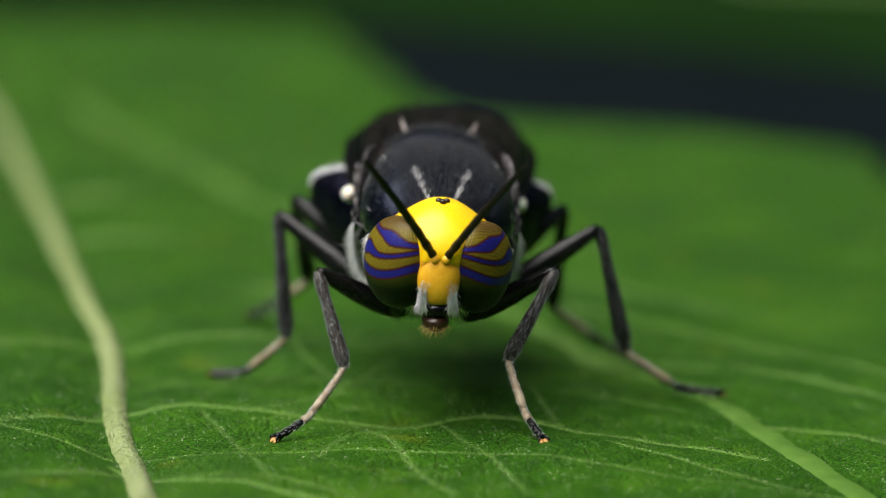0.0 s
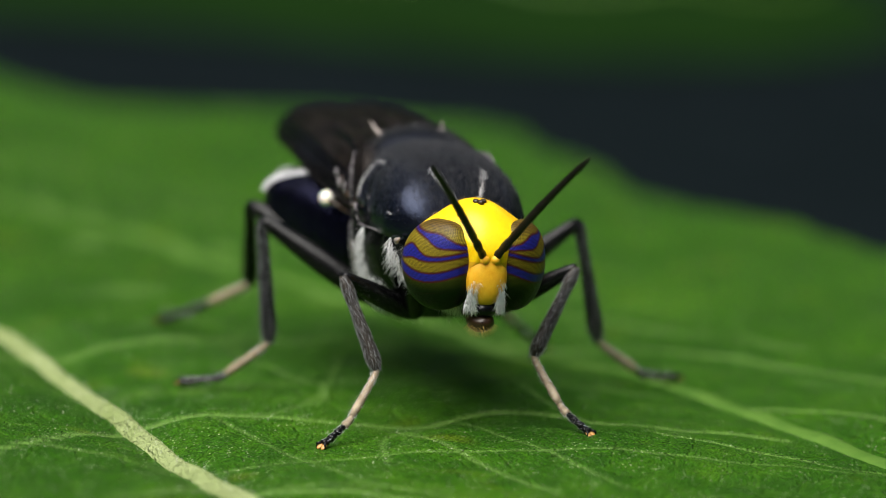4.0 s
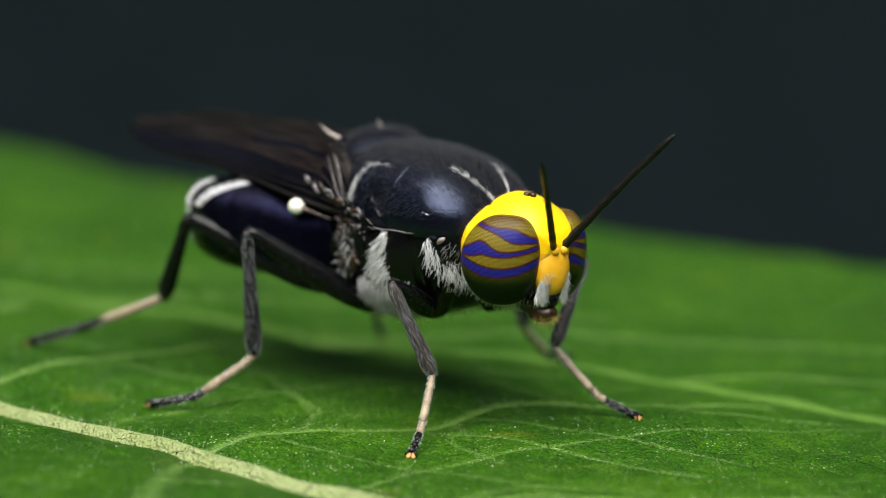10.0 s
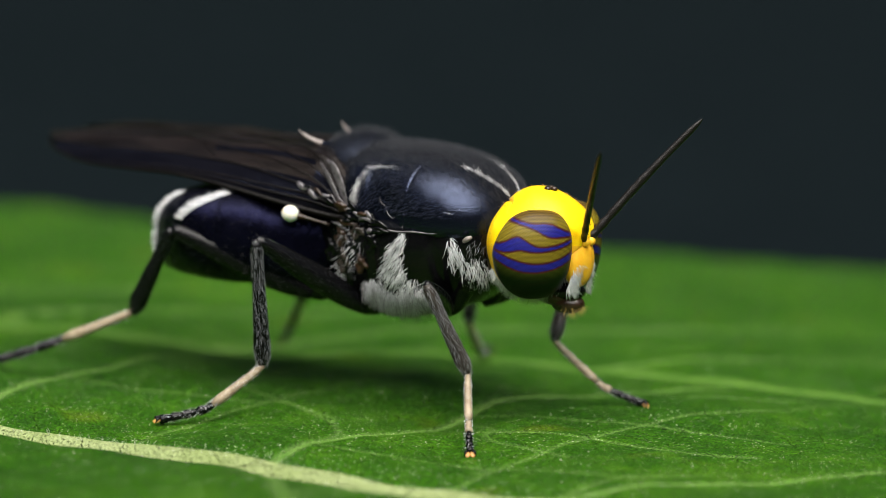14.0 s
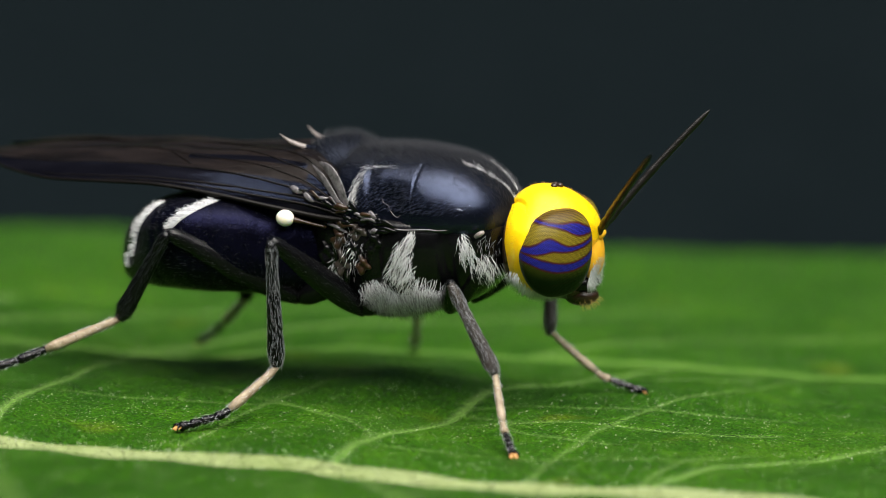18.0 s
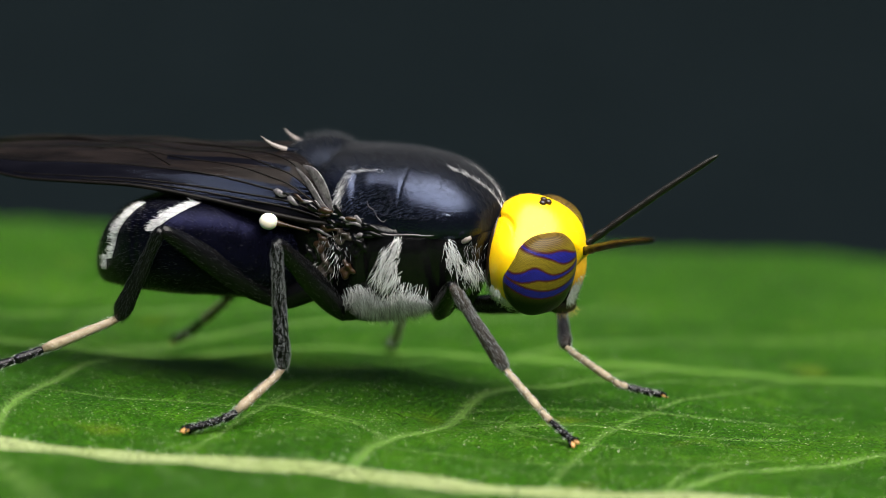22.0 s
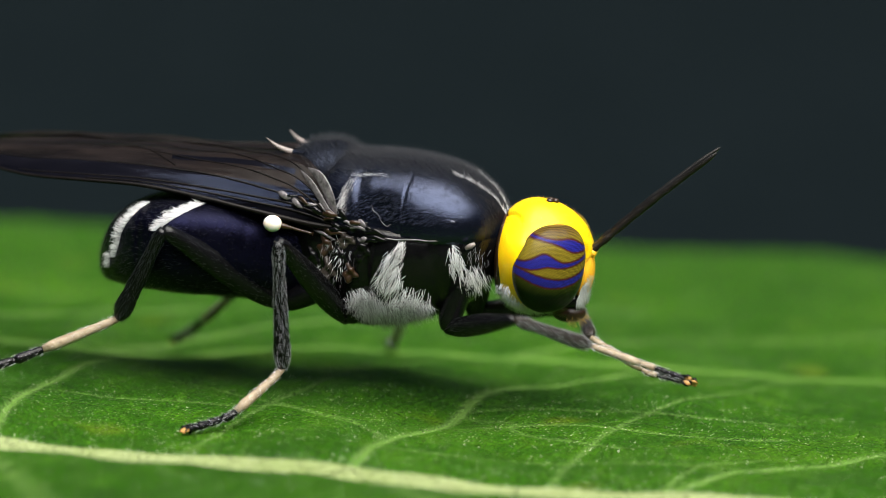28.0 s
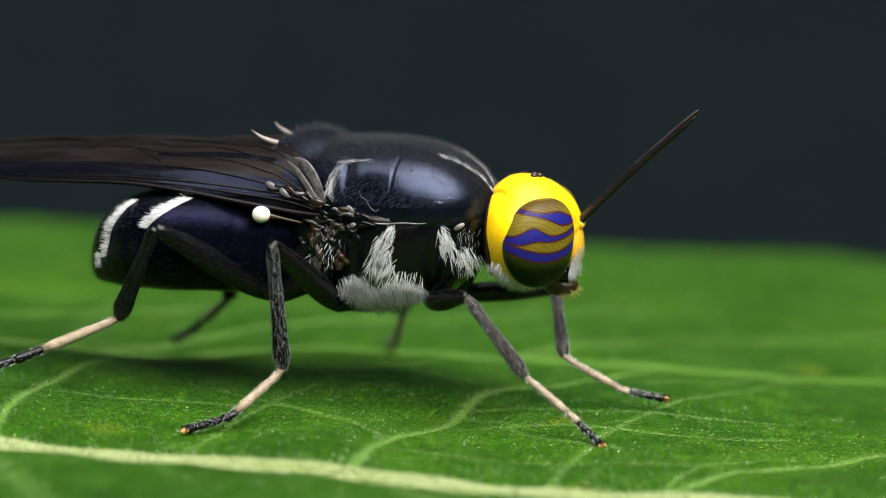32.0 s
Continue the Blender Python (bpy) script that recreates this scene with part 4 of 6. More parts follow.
def abdomen():
    a = np.linspace(0, 2 * np.pi, 60, endpoint=False)
    xs = np.concatenate([np.linspace(-2.6, -8.7, 90), -8.7 - 0.35 * np.sin(np.linspace(0, np.pi / 2, 12)[1:])])
    ob = part("abdomen", loft([abdomen_point(np.full(60, x), a)[::-1] for x in xs]), M_ABDOMEN, fly, "violet-black abdomen with white side bands")
    rng = np.random.default_rng(51)
    # (x at the top, x low down, upper angle, lower angle, width)
    for x0, x1, a0, a1, w in ((-5.55, -6.5, 1.0, 0.1, 0.40), (-7.08, -7.95, 0.95, -0.2, 0.27), (-8.18, -8.24, -0.12, -0.42, 0.14)):
        for side in (1, -1):
            u, v = np.meshgrid(np.linspace(0, 1, 24), np.linspace(-0.5, 0.5, 8), indexing="ij")
            taper = 0.45 + 0.55 * np.sin(np.pi * np.clip(u * 0.85 + 0.12, 0, 1))
            xx = x0 + (x1 - x0) * u + v * w * taper
            aa = a0 + (a1 - a0) * u
            shell = [abdomen_point(xx, aa, g).reshape(-1, 3) for g in (0.02, -0.03)]
            f = grid_faces(24, 8)
            geo = (np.concatenate(shell), [tuple(reversed(q)) for q in f] + [tuple(i + 192 for i in q) for q in f])
            band = part("band", geo if side > 0 else mirrored(geo), M_WHITE_SKIN, ob, "chalk-white hairy side band")
            n = int(420 * min(1.0, w * abs(a0 - a1) / 0.3))
            uu, vv = rng.uniform(0, 1, n), rng.uniform(-0.5, 0.5, n)
            tp = 0.45 + 0.55 * np.sin(np.pi * np.clip(uu * 0.85 + 0.12, 0, 1))
            p = abdomen_point(x0 + (x1 - x0) * uu + vv * w * tp * 1.05, a0 + (a1 - a0) * uu, 0.01)
            g = hairs(p, np.tile((-0.9, -0.35, 0.1), (n, 1)), 0.17, 0.008, seed=52)
            g = g if side > 0 else mirrored(g)
            tagged(part("band_hair", g, M_WHITE_HAIR, ob, "short chalk-white hair"), kind="stuff")
    n = 3200
    x, aa = rng.uniform(-8.9, -3.0, n), rng.uniform(-1.2, 1.6, n)
    p = abdomen_point(x, aa)
    o = p - np.stack([x, 0 * x, np.full(n, 4.2)], -1)
    g = hairs(p, o / np.linalg.norm(o, axis=1)[:, None] * 0.35 + [-0.9, 0, 0], 0.10, 0.003, seed=53)
    for h in (g, mirrored(g)):
        tagged(part("abdomen_hair", h, M_DARK_HAIR, ob, "fine dark hair"), kind="stuff")


abdomen()


# along the way back from the wing root (mm): leading edge, rise to the hind edge, width
W_LEAD_Y = [(1.75, -1.85), (2.4, -1.95), (4.0, -2.3), (5.4, -2.45), (7.8, -2.45), (9.9, -2.25), (11.5, -1.9), (12.6, -1.4), (13.1, -0.9), (13.3, -0.5)]
W_LEAD_Z = [(1.75, 5.22), (2.3, 5.24), (3.8, 5.47), (5.5, 5.75), (7.3, 5.94), (9.0, 5.93), (10.8, 5.92), (12.3, 6.12), (13.3, 6.36)]
W_RISE = [(1.75, 0.05), (2.2, 0.55), (2.6, 1.08), (3.1, 1.45), (4.0, 1.46), (5.0, 1.28), (6.7, 1.0), (8.5, 0.92), (10.3, 0.87), (12.0, 0.56), (13.3, 0.05)]
W_SPAN = [(1.75, 0.1), (2.2, 0.45), (2.6, 0.7), (3.1, 1.15), (4.0, 2.0), (5.0, 2.65), (6.5, 3.05), (8.5, 3.1), (10.0, 2.9), (11.5, 2.3), (12.6, 1.5), (13.1, 0.8), (13.3, 0.2)]


def wing(side):
    """A long smoky wing folded back: u runs from root to tip, v from the leading edge to the hind edge."""
    n, m = 110, 34
    u, v = np.meshgrid(np.linspace(0, 1, n), np.linspace(0, 1, m), indexing="ij")
    x = -1.75 - 11.55 * u
    lead_y = curve(W_LEAD_Y, -x)
    lead_z, rise, span = curve(W_LEAD_Z, -x), curve(W_RISE, -x), curve(W_SPAN, -x)
    y = lead_y + span * v**1.3
    z = lead_z + rise * np.sin(np.pi / 2 * np.minimum(1, v * 1.3)) ** 0.85 - 0.12 * rise * np.clip(v - 0.75, 0, 1)
    z = z + np.clip(rise, 0, 1) * (0.05 * np.sin(v * 24 + u * 3) * (1 - v * 0.6) - 0.07 * np.exp(-(((v - 0.30) / 0.05) ** 2)) + 0.04 * np.sin(u * 21 + v * 5) * v)
    x = x + 0.35 * v * (1 - u) - 0.25 * v * u
    if side > 0:
        z, y = z + 0.05 * v, y - 0.9 * u
    top = np.stack([x, y, z], -1)
    f = grid_faces(n, m)
    geo = joined((top.reshape(-1, 3), f), (top.reshape(-1, 3) - [0, 0, 0.025], [tuple(reversed(q)) for q in f]))
    flip = mirrored if side > 0 else (lambda g: g)
    cell = [int(j < 8 or (14 < i < 48 and 13 < j < 16) or (6 < i < 14 and 8 < j < 12)) for i in range(n - 1) for j in range(m - 1)]
    ob = part("wing", flip(geo), [M_WING, M_WING_CELL], fly, "long smoky brown folded wing with blue-black front cells", indices=cell * 2)
    def vein(v0, v1, u0, u1, r, curl=0.0):
        s = np.linspace(0, 1, 40)
        iu = np.clip((u0 + (u1 - u0) * s) * (n - 1), 0, n - 1.001)
        iv = np.clip((v0 + (v1 - v0) * s + curl * np.sin(np.pi * s)) * (m - 1), 0, m - 1.001)
        a, b = iu.astype(int), iv.astype(int)
        fu, fv = (iu - a)[:, None], (iv - b)[:, None]
        p = top[a, b] * (1 - fu) * (1 - fv) + top[a + 1, b] * fu * (1 - fv) + top[a, b + 1] * (1 - fu) * fv + top[a + 1, b + 1] * fu * fv
        part("wing_vein", flip(tube(p + [0, 0, 0.005], r * (1.15 - 0.7 * s), 6)), M_VEIN_BROWN, ob, "dark wing vein")
    vein(0.0, 0.0, 0, 0.97, 0.075)
    vein(0.06, 0.03, 0, 0.62, 0.035)
    vein(0.12, 0.08, 0, 0.80, 0.032)
    vein(0.16, 0.20, 0.05, 0.97, 0.03, 0.08)
    vein(0.22, 0.55, 0.05, 0.9, 0.022, 0.1)
    vein(0.3, 0.85, 0.04, 0.75, 0.022, 0.05)
    vein(0.4, 0.97, 0.03, 0.5, 0.022)
    vein(0.33, 0.5, 0.42, 0.62, 0.02, 0.1)


wing(-1)
wing(1)
for s in (-1, 1):
    ob = part("haltere", tube([(-2.55, s * 1.95, 5.02), (-2.95, s * 2.1, 5.12), (-3.4, s * 2.28, 5.23)], [0.045, 0.04, 0.09], 10, 1.0, 10), M_BROWN, fly, "small club-shaped balancer")
    part("knob", ellipsoid((-3.58, s * 2.33, 5.26), (0.25, 0.22, 0.225), 16, 22), M_IVORY, ob, "ivory-white round knob")

# ---- head: its own space has its origin at the neck ----
NECK = (1.9, 0.0, 4.9)
part("neck", tube([(1.7, 0, 4.85), (2.0, 0, 4.82), (2.5, 0, 4.8)], [0.66, 0.56, 0.56], 20, 1.1), M_BROWN, fly, "dark brown neck")
HC, HF, HB, HY, HZ = np.array([0.95, 0, -0.06]), 1.62, 1.17, 1.78, 1.56


def head_point(d):
    low = np.clip((0.25 - d[:, 2]) / 0.6, 0, 1)
    low = low * low * (3 - 2 * low)
    q = d * np.stack([np.where(d[:, 0] > 0, HF - 0.32 * low, HB), HY - 0.10 * low, np.where(d[:, 2] > 0, HZ, 1.40)], 1)
    # flattened back, a furrow between crown and temples
    q[:, 0] = np.maximum(q[:, 0], -1.0 + 0.25 * (1 - (q[:, 1] / HY) ** 2))
    fur = np.exp(-(((np.abs(d[:, 1]) - 0.89 - d[:, 0]) / 0.04) ** 2)) * np.clip(d[:, 2] * 4, 0, 1) * np.clip(-0.2 - d[:, 0], 0, 0.15) / 0.15
    # a crown narrower than the cheeks
    up = np.clip((d[:, 2] - 0.35) / 0.6, 0, 1)
    q[:, 1] *= 1 - 0.28 * up * up * (3 - 2 * up)
    p = HC + q * (1 - 0.055 * fur[:, None])
    # a narrow brow between the eyes
    most = 2.42 - 1.3 * np.clip(np.abs(p[:, 1]) - 0.44 - 0.10 * np.clip(p[:, 2], 0, 1), 0, 2) + 2.0 * np.clip((p[:, 2] - 0.85) / 0.4, 0, 1)
    p[:, 0] = np.where(np.abs(p[:, 1]) > 0.3, np.minimum(p[:, 0], most + 1.5 * np.clip(0.42 - np.abs(p[:, 1]), 0, 1)), p[:, 0])
    return p


def head_mesh():
    n, m = 120, 220
    rings = []
    for t in np.linspace(0.02, np.pi - 0.02, n)[::-1]:
        ph = np.linspace(0, 2 * np.pi, m, endpoint=False)
        rings.append(head_point(np.stack([np.sin(t) * np.cos(ph), np.sin(t) * np.sin(ph), np.full(m, np.cos(t))], 1)))
    return loft(rings)


head_geo = head_mesh()
CHEEK = [0 if q[0] < 1.35 or q[2] > 0.08 else 2 if abs(q[1]) < 0.62 and q[2] > -0.8 else int(q[2] < -0.15) for q in (np.mean([head_geo[0][i] for i in f[:4]], 0) for f in head_geo[1])]
head = part("head", head_geo, [M_YELLOW, M_PLEURA, M_FACE], fly, "bright yellow head capsule with black cheeks", at=NECK, indices=CHEEK)
EYE_C = np.array([1.47, -1.12, -0.16])
EYE_N = np.array([0.605, -0.795, -0.04])
EYE_N /= np.linalg.norm(EYE_N)
EYE_U = np.array([-0.02, 0.03, 1.0])
EYE_U -= EYE_N * (EYE_U @ EYE_N)
EYE_U /= np.linalg.norm(EYE_U)
EYE_F = np.cross(EYE_U, EYE_N) * -1
EYE_F = EYE_F if EYE_F[0] > 0 else -EYE_F


def eye_mesh():
    """A domed cap, in a space of its own: x forward along the eye, z up."""
    rings = []
    for r in np.sin(np.linspace(0.03, np.pi / 2, 34)):
        a = np.linspace(0, 2 * np.pi, 72, endpoint=False)
        c = np.cos(a)
        x, z = 1.04 * r * np.where(c > 0, np.abs(c) ** 0.7, c), 1.19 * r * np.sin(a)
        x = x * np.where(c > 0, 1, 1 - 0.07 * np.clip(-z, 0, 2)) + 0.04 * z
        full = 1 + 0.05 * np.clip(np.sin(2 * a), 0, 1) * c.clip(0, 1) ** 0.3
        x, z = x * full, z * full
        rings.append(np.stack([x, -0.62 * np.sqrt(max(0, 1 - r * r)) + 0 * x, z], 1))
    last = rings[-1]
    rings += [last * [1.005, 1, 1.005] + [0, 0.1, 0], last * [0.9, 1, 0.9] + [0, 0.4, 0]]
    return loft(rings)


turn = Matrix(((EYE_F[0], -EYE_N[0], EYE_U[0]), (EYE_F[1], -EYE_N[1], EYE_U[1]), (EYE_F[2], -EYE_N[2], EYE_U[2])))
for s in (1, -1):
    v, f = eye_mesh()
    if s > 0:
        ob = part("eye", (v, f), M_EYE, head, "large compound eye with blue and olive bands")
        ob.matrix_basis = Matrix.Translation(Vector(EYE_C) * MM) @ turn.to_4x4()
    else:
        flip = Matrix(((EYE_F[0], EYE_N[0], EYE_U[0]), (-EYE_F[1], -EYE_N[1], -EYE_U[1]), (EYE_F[2], EYE_N[2], EYE_U[2])))
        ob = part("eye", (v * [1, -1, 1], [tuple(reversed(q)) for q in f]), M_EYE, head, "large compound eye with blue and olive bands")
        ob.matrix_basis = Matrix.Translation(Vector(EYE_C * [1, -1, 1]) * MM) @ flip.to_4x4()
    if s > 0:  # the lens is focused on the right eye
        cam.data.dof.focus_object = ob
part("occiput", ellipsoid((0.14, 0, -0.1), (0.24, 1.25, 1.15), 20, 30), M_BROWN, head, "dark brown hollow back of the head")
part("face", ellipsoid((2.24, 0, -0.36), (0.36, 0.56, 0.74), 18, 24), M_FACE, head, "orange-yellow bulging face")
part("antenna_socket", joined(*[ellipsoid((2.5, s * 0.15, 0.16), (0.14, 0.13, 0.13), 10, 14) for s in (-1, 1)]), M_FACE, head, "amber antenna sockets")
part("ocelli", joined(*[ellipsoid((1.34 + dx, dy, 1.46), (0.10, 0.09, 0.08), 10, 12) for dx, dy in ((0.08, 0), (-0.06, 0.10), (-0.06, -0.10))]), M_BROWN, head, "three tiny brown simple eyes")
mouth = part("proboscis", joined(ellipsoid((1.6, 0, -1.38), (0.6, 0.40, 0.28), 16, 22), ellipsoid((1.95, 0, -1.56), (0.48, 0.36, 0.28), 16, 22)), M_BROWN, head, "shiny dark brown mouthparts")
part("oral_margin", ellipsoid((1.9, 0, -1.2), (0.55, 0.42, 0.3), 12, 18), M_PLEURA, head, "black mouth edge")


def head_hair():
    rng = np.random.default_rng(61)
    roots, ways = [], []
    for s in (-1, 1):
        # beard on the head's rim round the lower eye
        d = rng.normal(0, 1, (16000, 3))
        d /= np.linalg.norm(d, axis=1)[:, None]
        p = head_point(d)
        o = (p - EYE_C)
        ex, ez, en = o @ EYE_F / 1.04, o @ EYE_U / 1.16, o @ EYE_N
        ring, turned = np.hypot(ex, ez), np.arctan2(ez, ex)
        rear = (turned > -2.7) & (turned < -1.5) & (ring > 0.93) & (en > -1.25) & (en < -0.42)
        fore = (turned >= -1.5) & (turned < -0.35) & (ring > 1.03) & (ring < 1.2) & (en > -1.5)
        keep = rear | fore
        for q, w in list(zip(p[keep], d[keep]))[:700]:
            roots.append(q * [1, -s, 1])
            ways.append((0.5 * w[0] + 0.05, -s * 0.6 * w[1], 0.5 * w[2] - 0.55))
        # white tufts beside the face
        for k in range(620):
            z = -0.2 - 0.95 * rng.uniform(0, 1) ** 0.7
            wid = 0.10 + 0.14 * (-z)
            y = s * (0.33 + 0.08 * (-z) + rng.uniform(-0.5, 0.5) * wid)
            roots.append((2.46 - 0.18 * abs(z + 0.4) - 0.5 * max(0, abs(y) - 0.3), y, z))
            ways.append((0.35, -s * 0.1, -0.9))
    tagged(part("beard", hairs(roots, ways, 0.26, 0.0075, seed=62), M_WHITE_HAIR, head, "silver-white beard round eyes and face"), kind="stuff")
    d = rng.normal(0, 1, (420, 3))
    d /= np.linalg.norm(d, axis=1)[:, None]
    d = d[(d[:, 0] > 0.0) & (d[:, 2] < -0.1)]
    tagged(part("mouth_bristles", hairs(np.array([1.95, 0, -1.56]) + d * [0.48, 0.36, 0.28], d + [0.1, 0, -0.3], 0.2, 0.004, seed=63), M_GOLD_HAIR, mouth, "golden bristles"), kind="stuff")
    d = rng.normal(0, 1, (900, 3))
    d /= np.linalg.norm(d, axis=1)[:, None]
    d = d[(d[:, 2] > 0.1)]
    tagged(part("head_fuzz", hairs(head_point(d), d, 0.07, 0.003, seed=64), M_GOLD_HAIR, head, "short golden fuzz"), kind="stuff")


head_hair()


# ---- limbs: each piece lies along its own x, from its inner to its outer joint ----
def aim(a, b, roll=(0, 0, 1)):
    """The pose of a limb piece from joint a to joint b (mm)."""
    a, b = Vector(a), Vector(b)
    x = (b - a).normalized()
    y = Vector(roll).cross(x)
    if y.length < 0.05:
        y = Vector((0, 1, 0))
    y.normalize()
    z = x.cross(y)
    m = Matrix((x, y, z)).transposed().to_4x4()
    m.translation = a * MM
    return m


def shaft(length, radii, flat=1.0, bow=0.0, sides=14, steps=22):
    """A limb piece with radii (place 0 to 1, mm) along it."""
    s = np.linspace(0, 1, steps)
    p = np.stack([s * length, 0 * s, bow * np.sin(np.pi * s)], 1)
    return tube(p, curve(radii, s), sides, flat)


def shaft_hair(length, radii, n, long, thick, seed, lo=0.0, hi=1.0, lean=0.9, spread=0.25):
    rng = np.random.default_rng(seed)
    s, a = rng.uniform(lo, hi, n), rng.uniform(0, 2 * np.pi, n)
    r = curve(radii, s) * 0.95
    o = np.stack([0 * s, np.cos(a), np.sin(a)], 1)
    return hairs(np.stack([s * length, r * np.cos(a), r * np.sin(a)], 1), o * 0.5 + [lean, 0, 0], long, thick, bend=0.1, spread=spread, seed=seed)


def banded(ob, cuts, mats):
    """Gives bands along a limb piece's x their materials: cuts in mm."""
    for m in mats[1:]:
        ob.data.materials.append(m)
    for p in ob.data.polygons:
        p.material_index = sum(p.center.x > c * MM for c in cuts)


ANT_LEN = 4.4
ANT_BASE = {"right": (2.45, -0.14, 0.18), "left": (2.45, 0.14, 0.18)}
ANT_TIP = {"right": (4.04, -2.18, 2.87), "left": (4.84, 1.67, 3.33)}
antennae = {}
for name in ("right", "left"):
    ob = part("antenna", shaft(ANT_LEN, [(0, 0.092), (0.04, 0.122), (0.08, 0.101), (0.1, 0.118), (0.15, 0.122), (0.18, 0.101), (0.21, 0.113), (0.3, 0.113), (0.33, 0.108), (0.4, 0.118), (0.43, 0.111), (0.5, 0.118), (0.54, 0.105), (0.62, 0.105), (0.66, 0.1), (0.8, 0.094), (0.91, 0.086), (0.965, 0.058), (1.0, 0.012)], 0.75, 0.06, 12, 60), M_ANTENNA, head, "long black tapering antenna")
    tagged(part("antenna_hair", shaft_hair(ANT_LEN, [(0, 0.1), (0.5, 0.1), (1, 0.03)], 300, 0.08, 0.003, 71), M_DARK_HAIR, ob, "fine black hair"), kind="stuff")
    ob.matrix_basis = aim(ANT_BASE[name], ANT_TIP[name])
    antennae[name] = ob

# joints in mm: where the coxa hangs, hip, knee, ankle, toe
LEGS = {
    "fore_right": ((1.35, -1.1, 3.9), (0.63, -0.82, 2.84), (1.44, -3.13, 3.96), (2.30, -2.31, 1.60), (3.58, -4.09, -0.10)),
    "fore_left": ((1.35, 1.1, 3.9), (0.63, 0.95, 2.84), (2.07, 3.25, 4.22), (2.42, 1.92, 1.93), (4.91, 2.80, 0.36)),
    "mid_right": ((-1.2, -1.3, 3.3), (-1.74, -1.12, 2.65), (-3.40, -4.17, 4.74), (-3.18, -3.92, 1.33), (-5.13, -6.05, -0.12)),
    "mid_left": ((-1.2, 1.3, 3.3), (-1.74, 1.25, 2.65), (-2.18, 4.61, 4.83), (-2.53, 5.39, 1.36), (-3.64, 8.31, 0.05)),
    "hind_right": ((-2.4, -1.2, 3.5), (-3.6, -1.2, 2.9), (-6.52, -3.77, 4.67), (-8.00, -3.37, 2.12), (-12.08, -5.17, 0.32)),
    "hind_left": ((-2.4, 1.2, 3.5), (-3.6, 1.2, 2.9), (-6.5, 3.8, 4.7), (-7.2, 3.6, 1.7), (-9.68, 6.21, -0.18)),
}
limbs = {}


def leg(name):
    base, hip, knee, ankle, toe = (np.array(v) for v in LEGS[name])
    kind = name.split("_")[0]
    fem, tib, tar = (float(np.linalg.norm(b - a)) for a, b in ((hip, knee), (knee, ankle), (ankle, toe)))
    k = {"fore": 0.85, "mid": 1.0, "hind": 1.1}[kind]
    root = part("%s_leg" % kind, ellipsoid(base, (0.42, 0.36, 0.45), 12, 16), M_PLEURA, fly, "black %s leg with pale tan foot" % kind)
    rf = [(0, 0.16 * k), (0.12, 0.27 * k), (0.45, 0.34 * k), (0.85, 0.22 * k), (0.96, 0.17 * k), (1, 0.12 * k)]
    rt = [(0, 0.11 * k), (0.06, 0.16 * k), (0.2, 0.155 * k), (0.7, 0.215 * k), (0.94, 0.2 * k), (1, 0.12 * k)]
    if kind == "fore":
        rt = [(0, 0.10), (0.07, 0.155), (0.3, 0.15), (0.7, 0.19), (0.94, 0.17), (1, 0.10)]
    out = {}
    cl = float(np.linalg.norm(hip - base))
    out["coxa"] = part("coxa", shaft(cl, [(0, 0.36), (0.5, 0.34), (0.9, 0.24), (1, 0.16)]), M_LEG, root)
    out["femur"] = part("femur", shaft(fem, rf, 0.85), M_LEG, root)
    out["tibia"] = part("tibia", shaft(tib, rt, 0.85), M_LEG, root)
    for piece, ln, rr, n, mat, hl in (("femur", fem, rf, 700, M_DARK_HAIR, 0.13), ("tibia", tib, rt, 1300, M_SOOT_HAIR if kind == "hind" else M_LEG_HAIR, 0.15)):
        h = shaft_hair(ln, rr, n, hl, 0.003, 81, lean=3.4, spread=0.1)
        v, f = h
        ob = out[piece]
        base_v, base_f = [tuple(q.co / MM) for q in ob.data.vertices], [tuple(p.vertices) for p in ob.data.polygons]
        cut = len(base_f)
        g = joined((base_v, base_f), h)
        old = ob.data
        ob.data = mesh_of(piece, g[0], g[1], [M_TIBIA if kind == "fore" and piece == "tibia" else M_LEG, mat], True, [0] * cut + [1] * len(f))
        bpy.data.meshes.remove(old)
    # foot: a long pale first joint, four short ones, claws and pads
    cuts = [0, 0.52, 0.66, 0.78, 0.88, 0.97] if kind != "hind" else [0, 0.45, 0.62, 0.76, 0.87, 0.97]
    drop = {"fore": 0.30, "mid": 0.38, "hind": 0.10}[kind]
    foot, idx = [], []

    def sag(s):
        return -drop * np.clip(np.minimum(s / (0.58 * tar), (tar - s) / (0.42 * tar)), 0, 1) ** 0.8

    for i, (a, b) in enumerate(zip(cuts, cuts[1:])):
        w = (0.12, 0.115, 0.11, 0.115, 0.12)[i] * k
        s = np.linspace(a * tar, b * tar, 8)
        prof = np.array([0.7, 0.85, 0.9, 0.95, 1.0, 1.08, 1.12, 0.75]) * w
        g = tube(np.stack([s, 0 * s, sag(s)], 1), prof, 10)
        foot.append(g)
        idx += [0 if i < (2 if kind == "fore" else 1) else 1] * len(g[1])
    for sd in (-1, 1):
        g = tube([(tar * 0.95, sd * 0.05, 0), (tar * 0.99, sd * 0.13, 0.03), (tar * 1.02, sd * 0.15, -0.06)], [0.045, 0.035, 0.006], 6)
        foot.append(g)
        idx += [1] * len(g[1])
        g = ellipsoid((tar * 0.995, sd * 0.07, -0.04), (0.11, 0.07, 0.035), 8, 10)
        foot.append(g)
        idx += [2] * len(g[1])
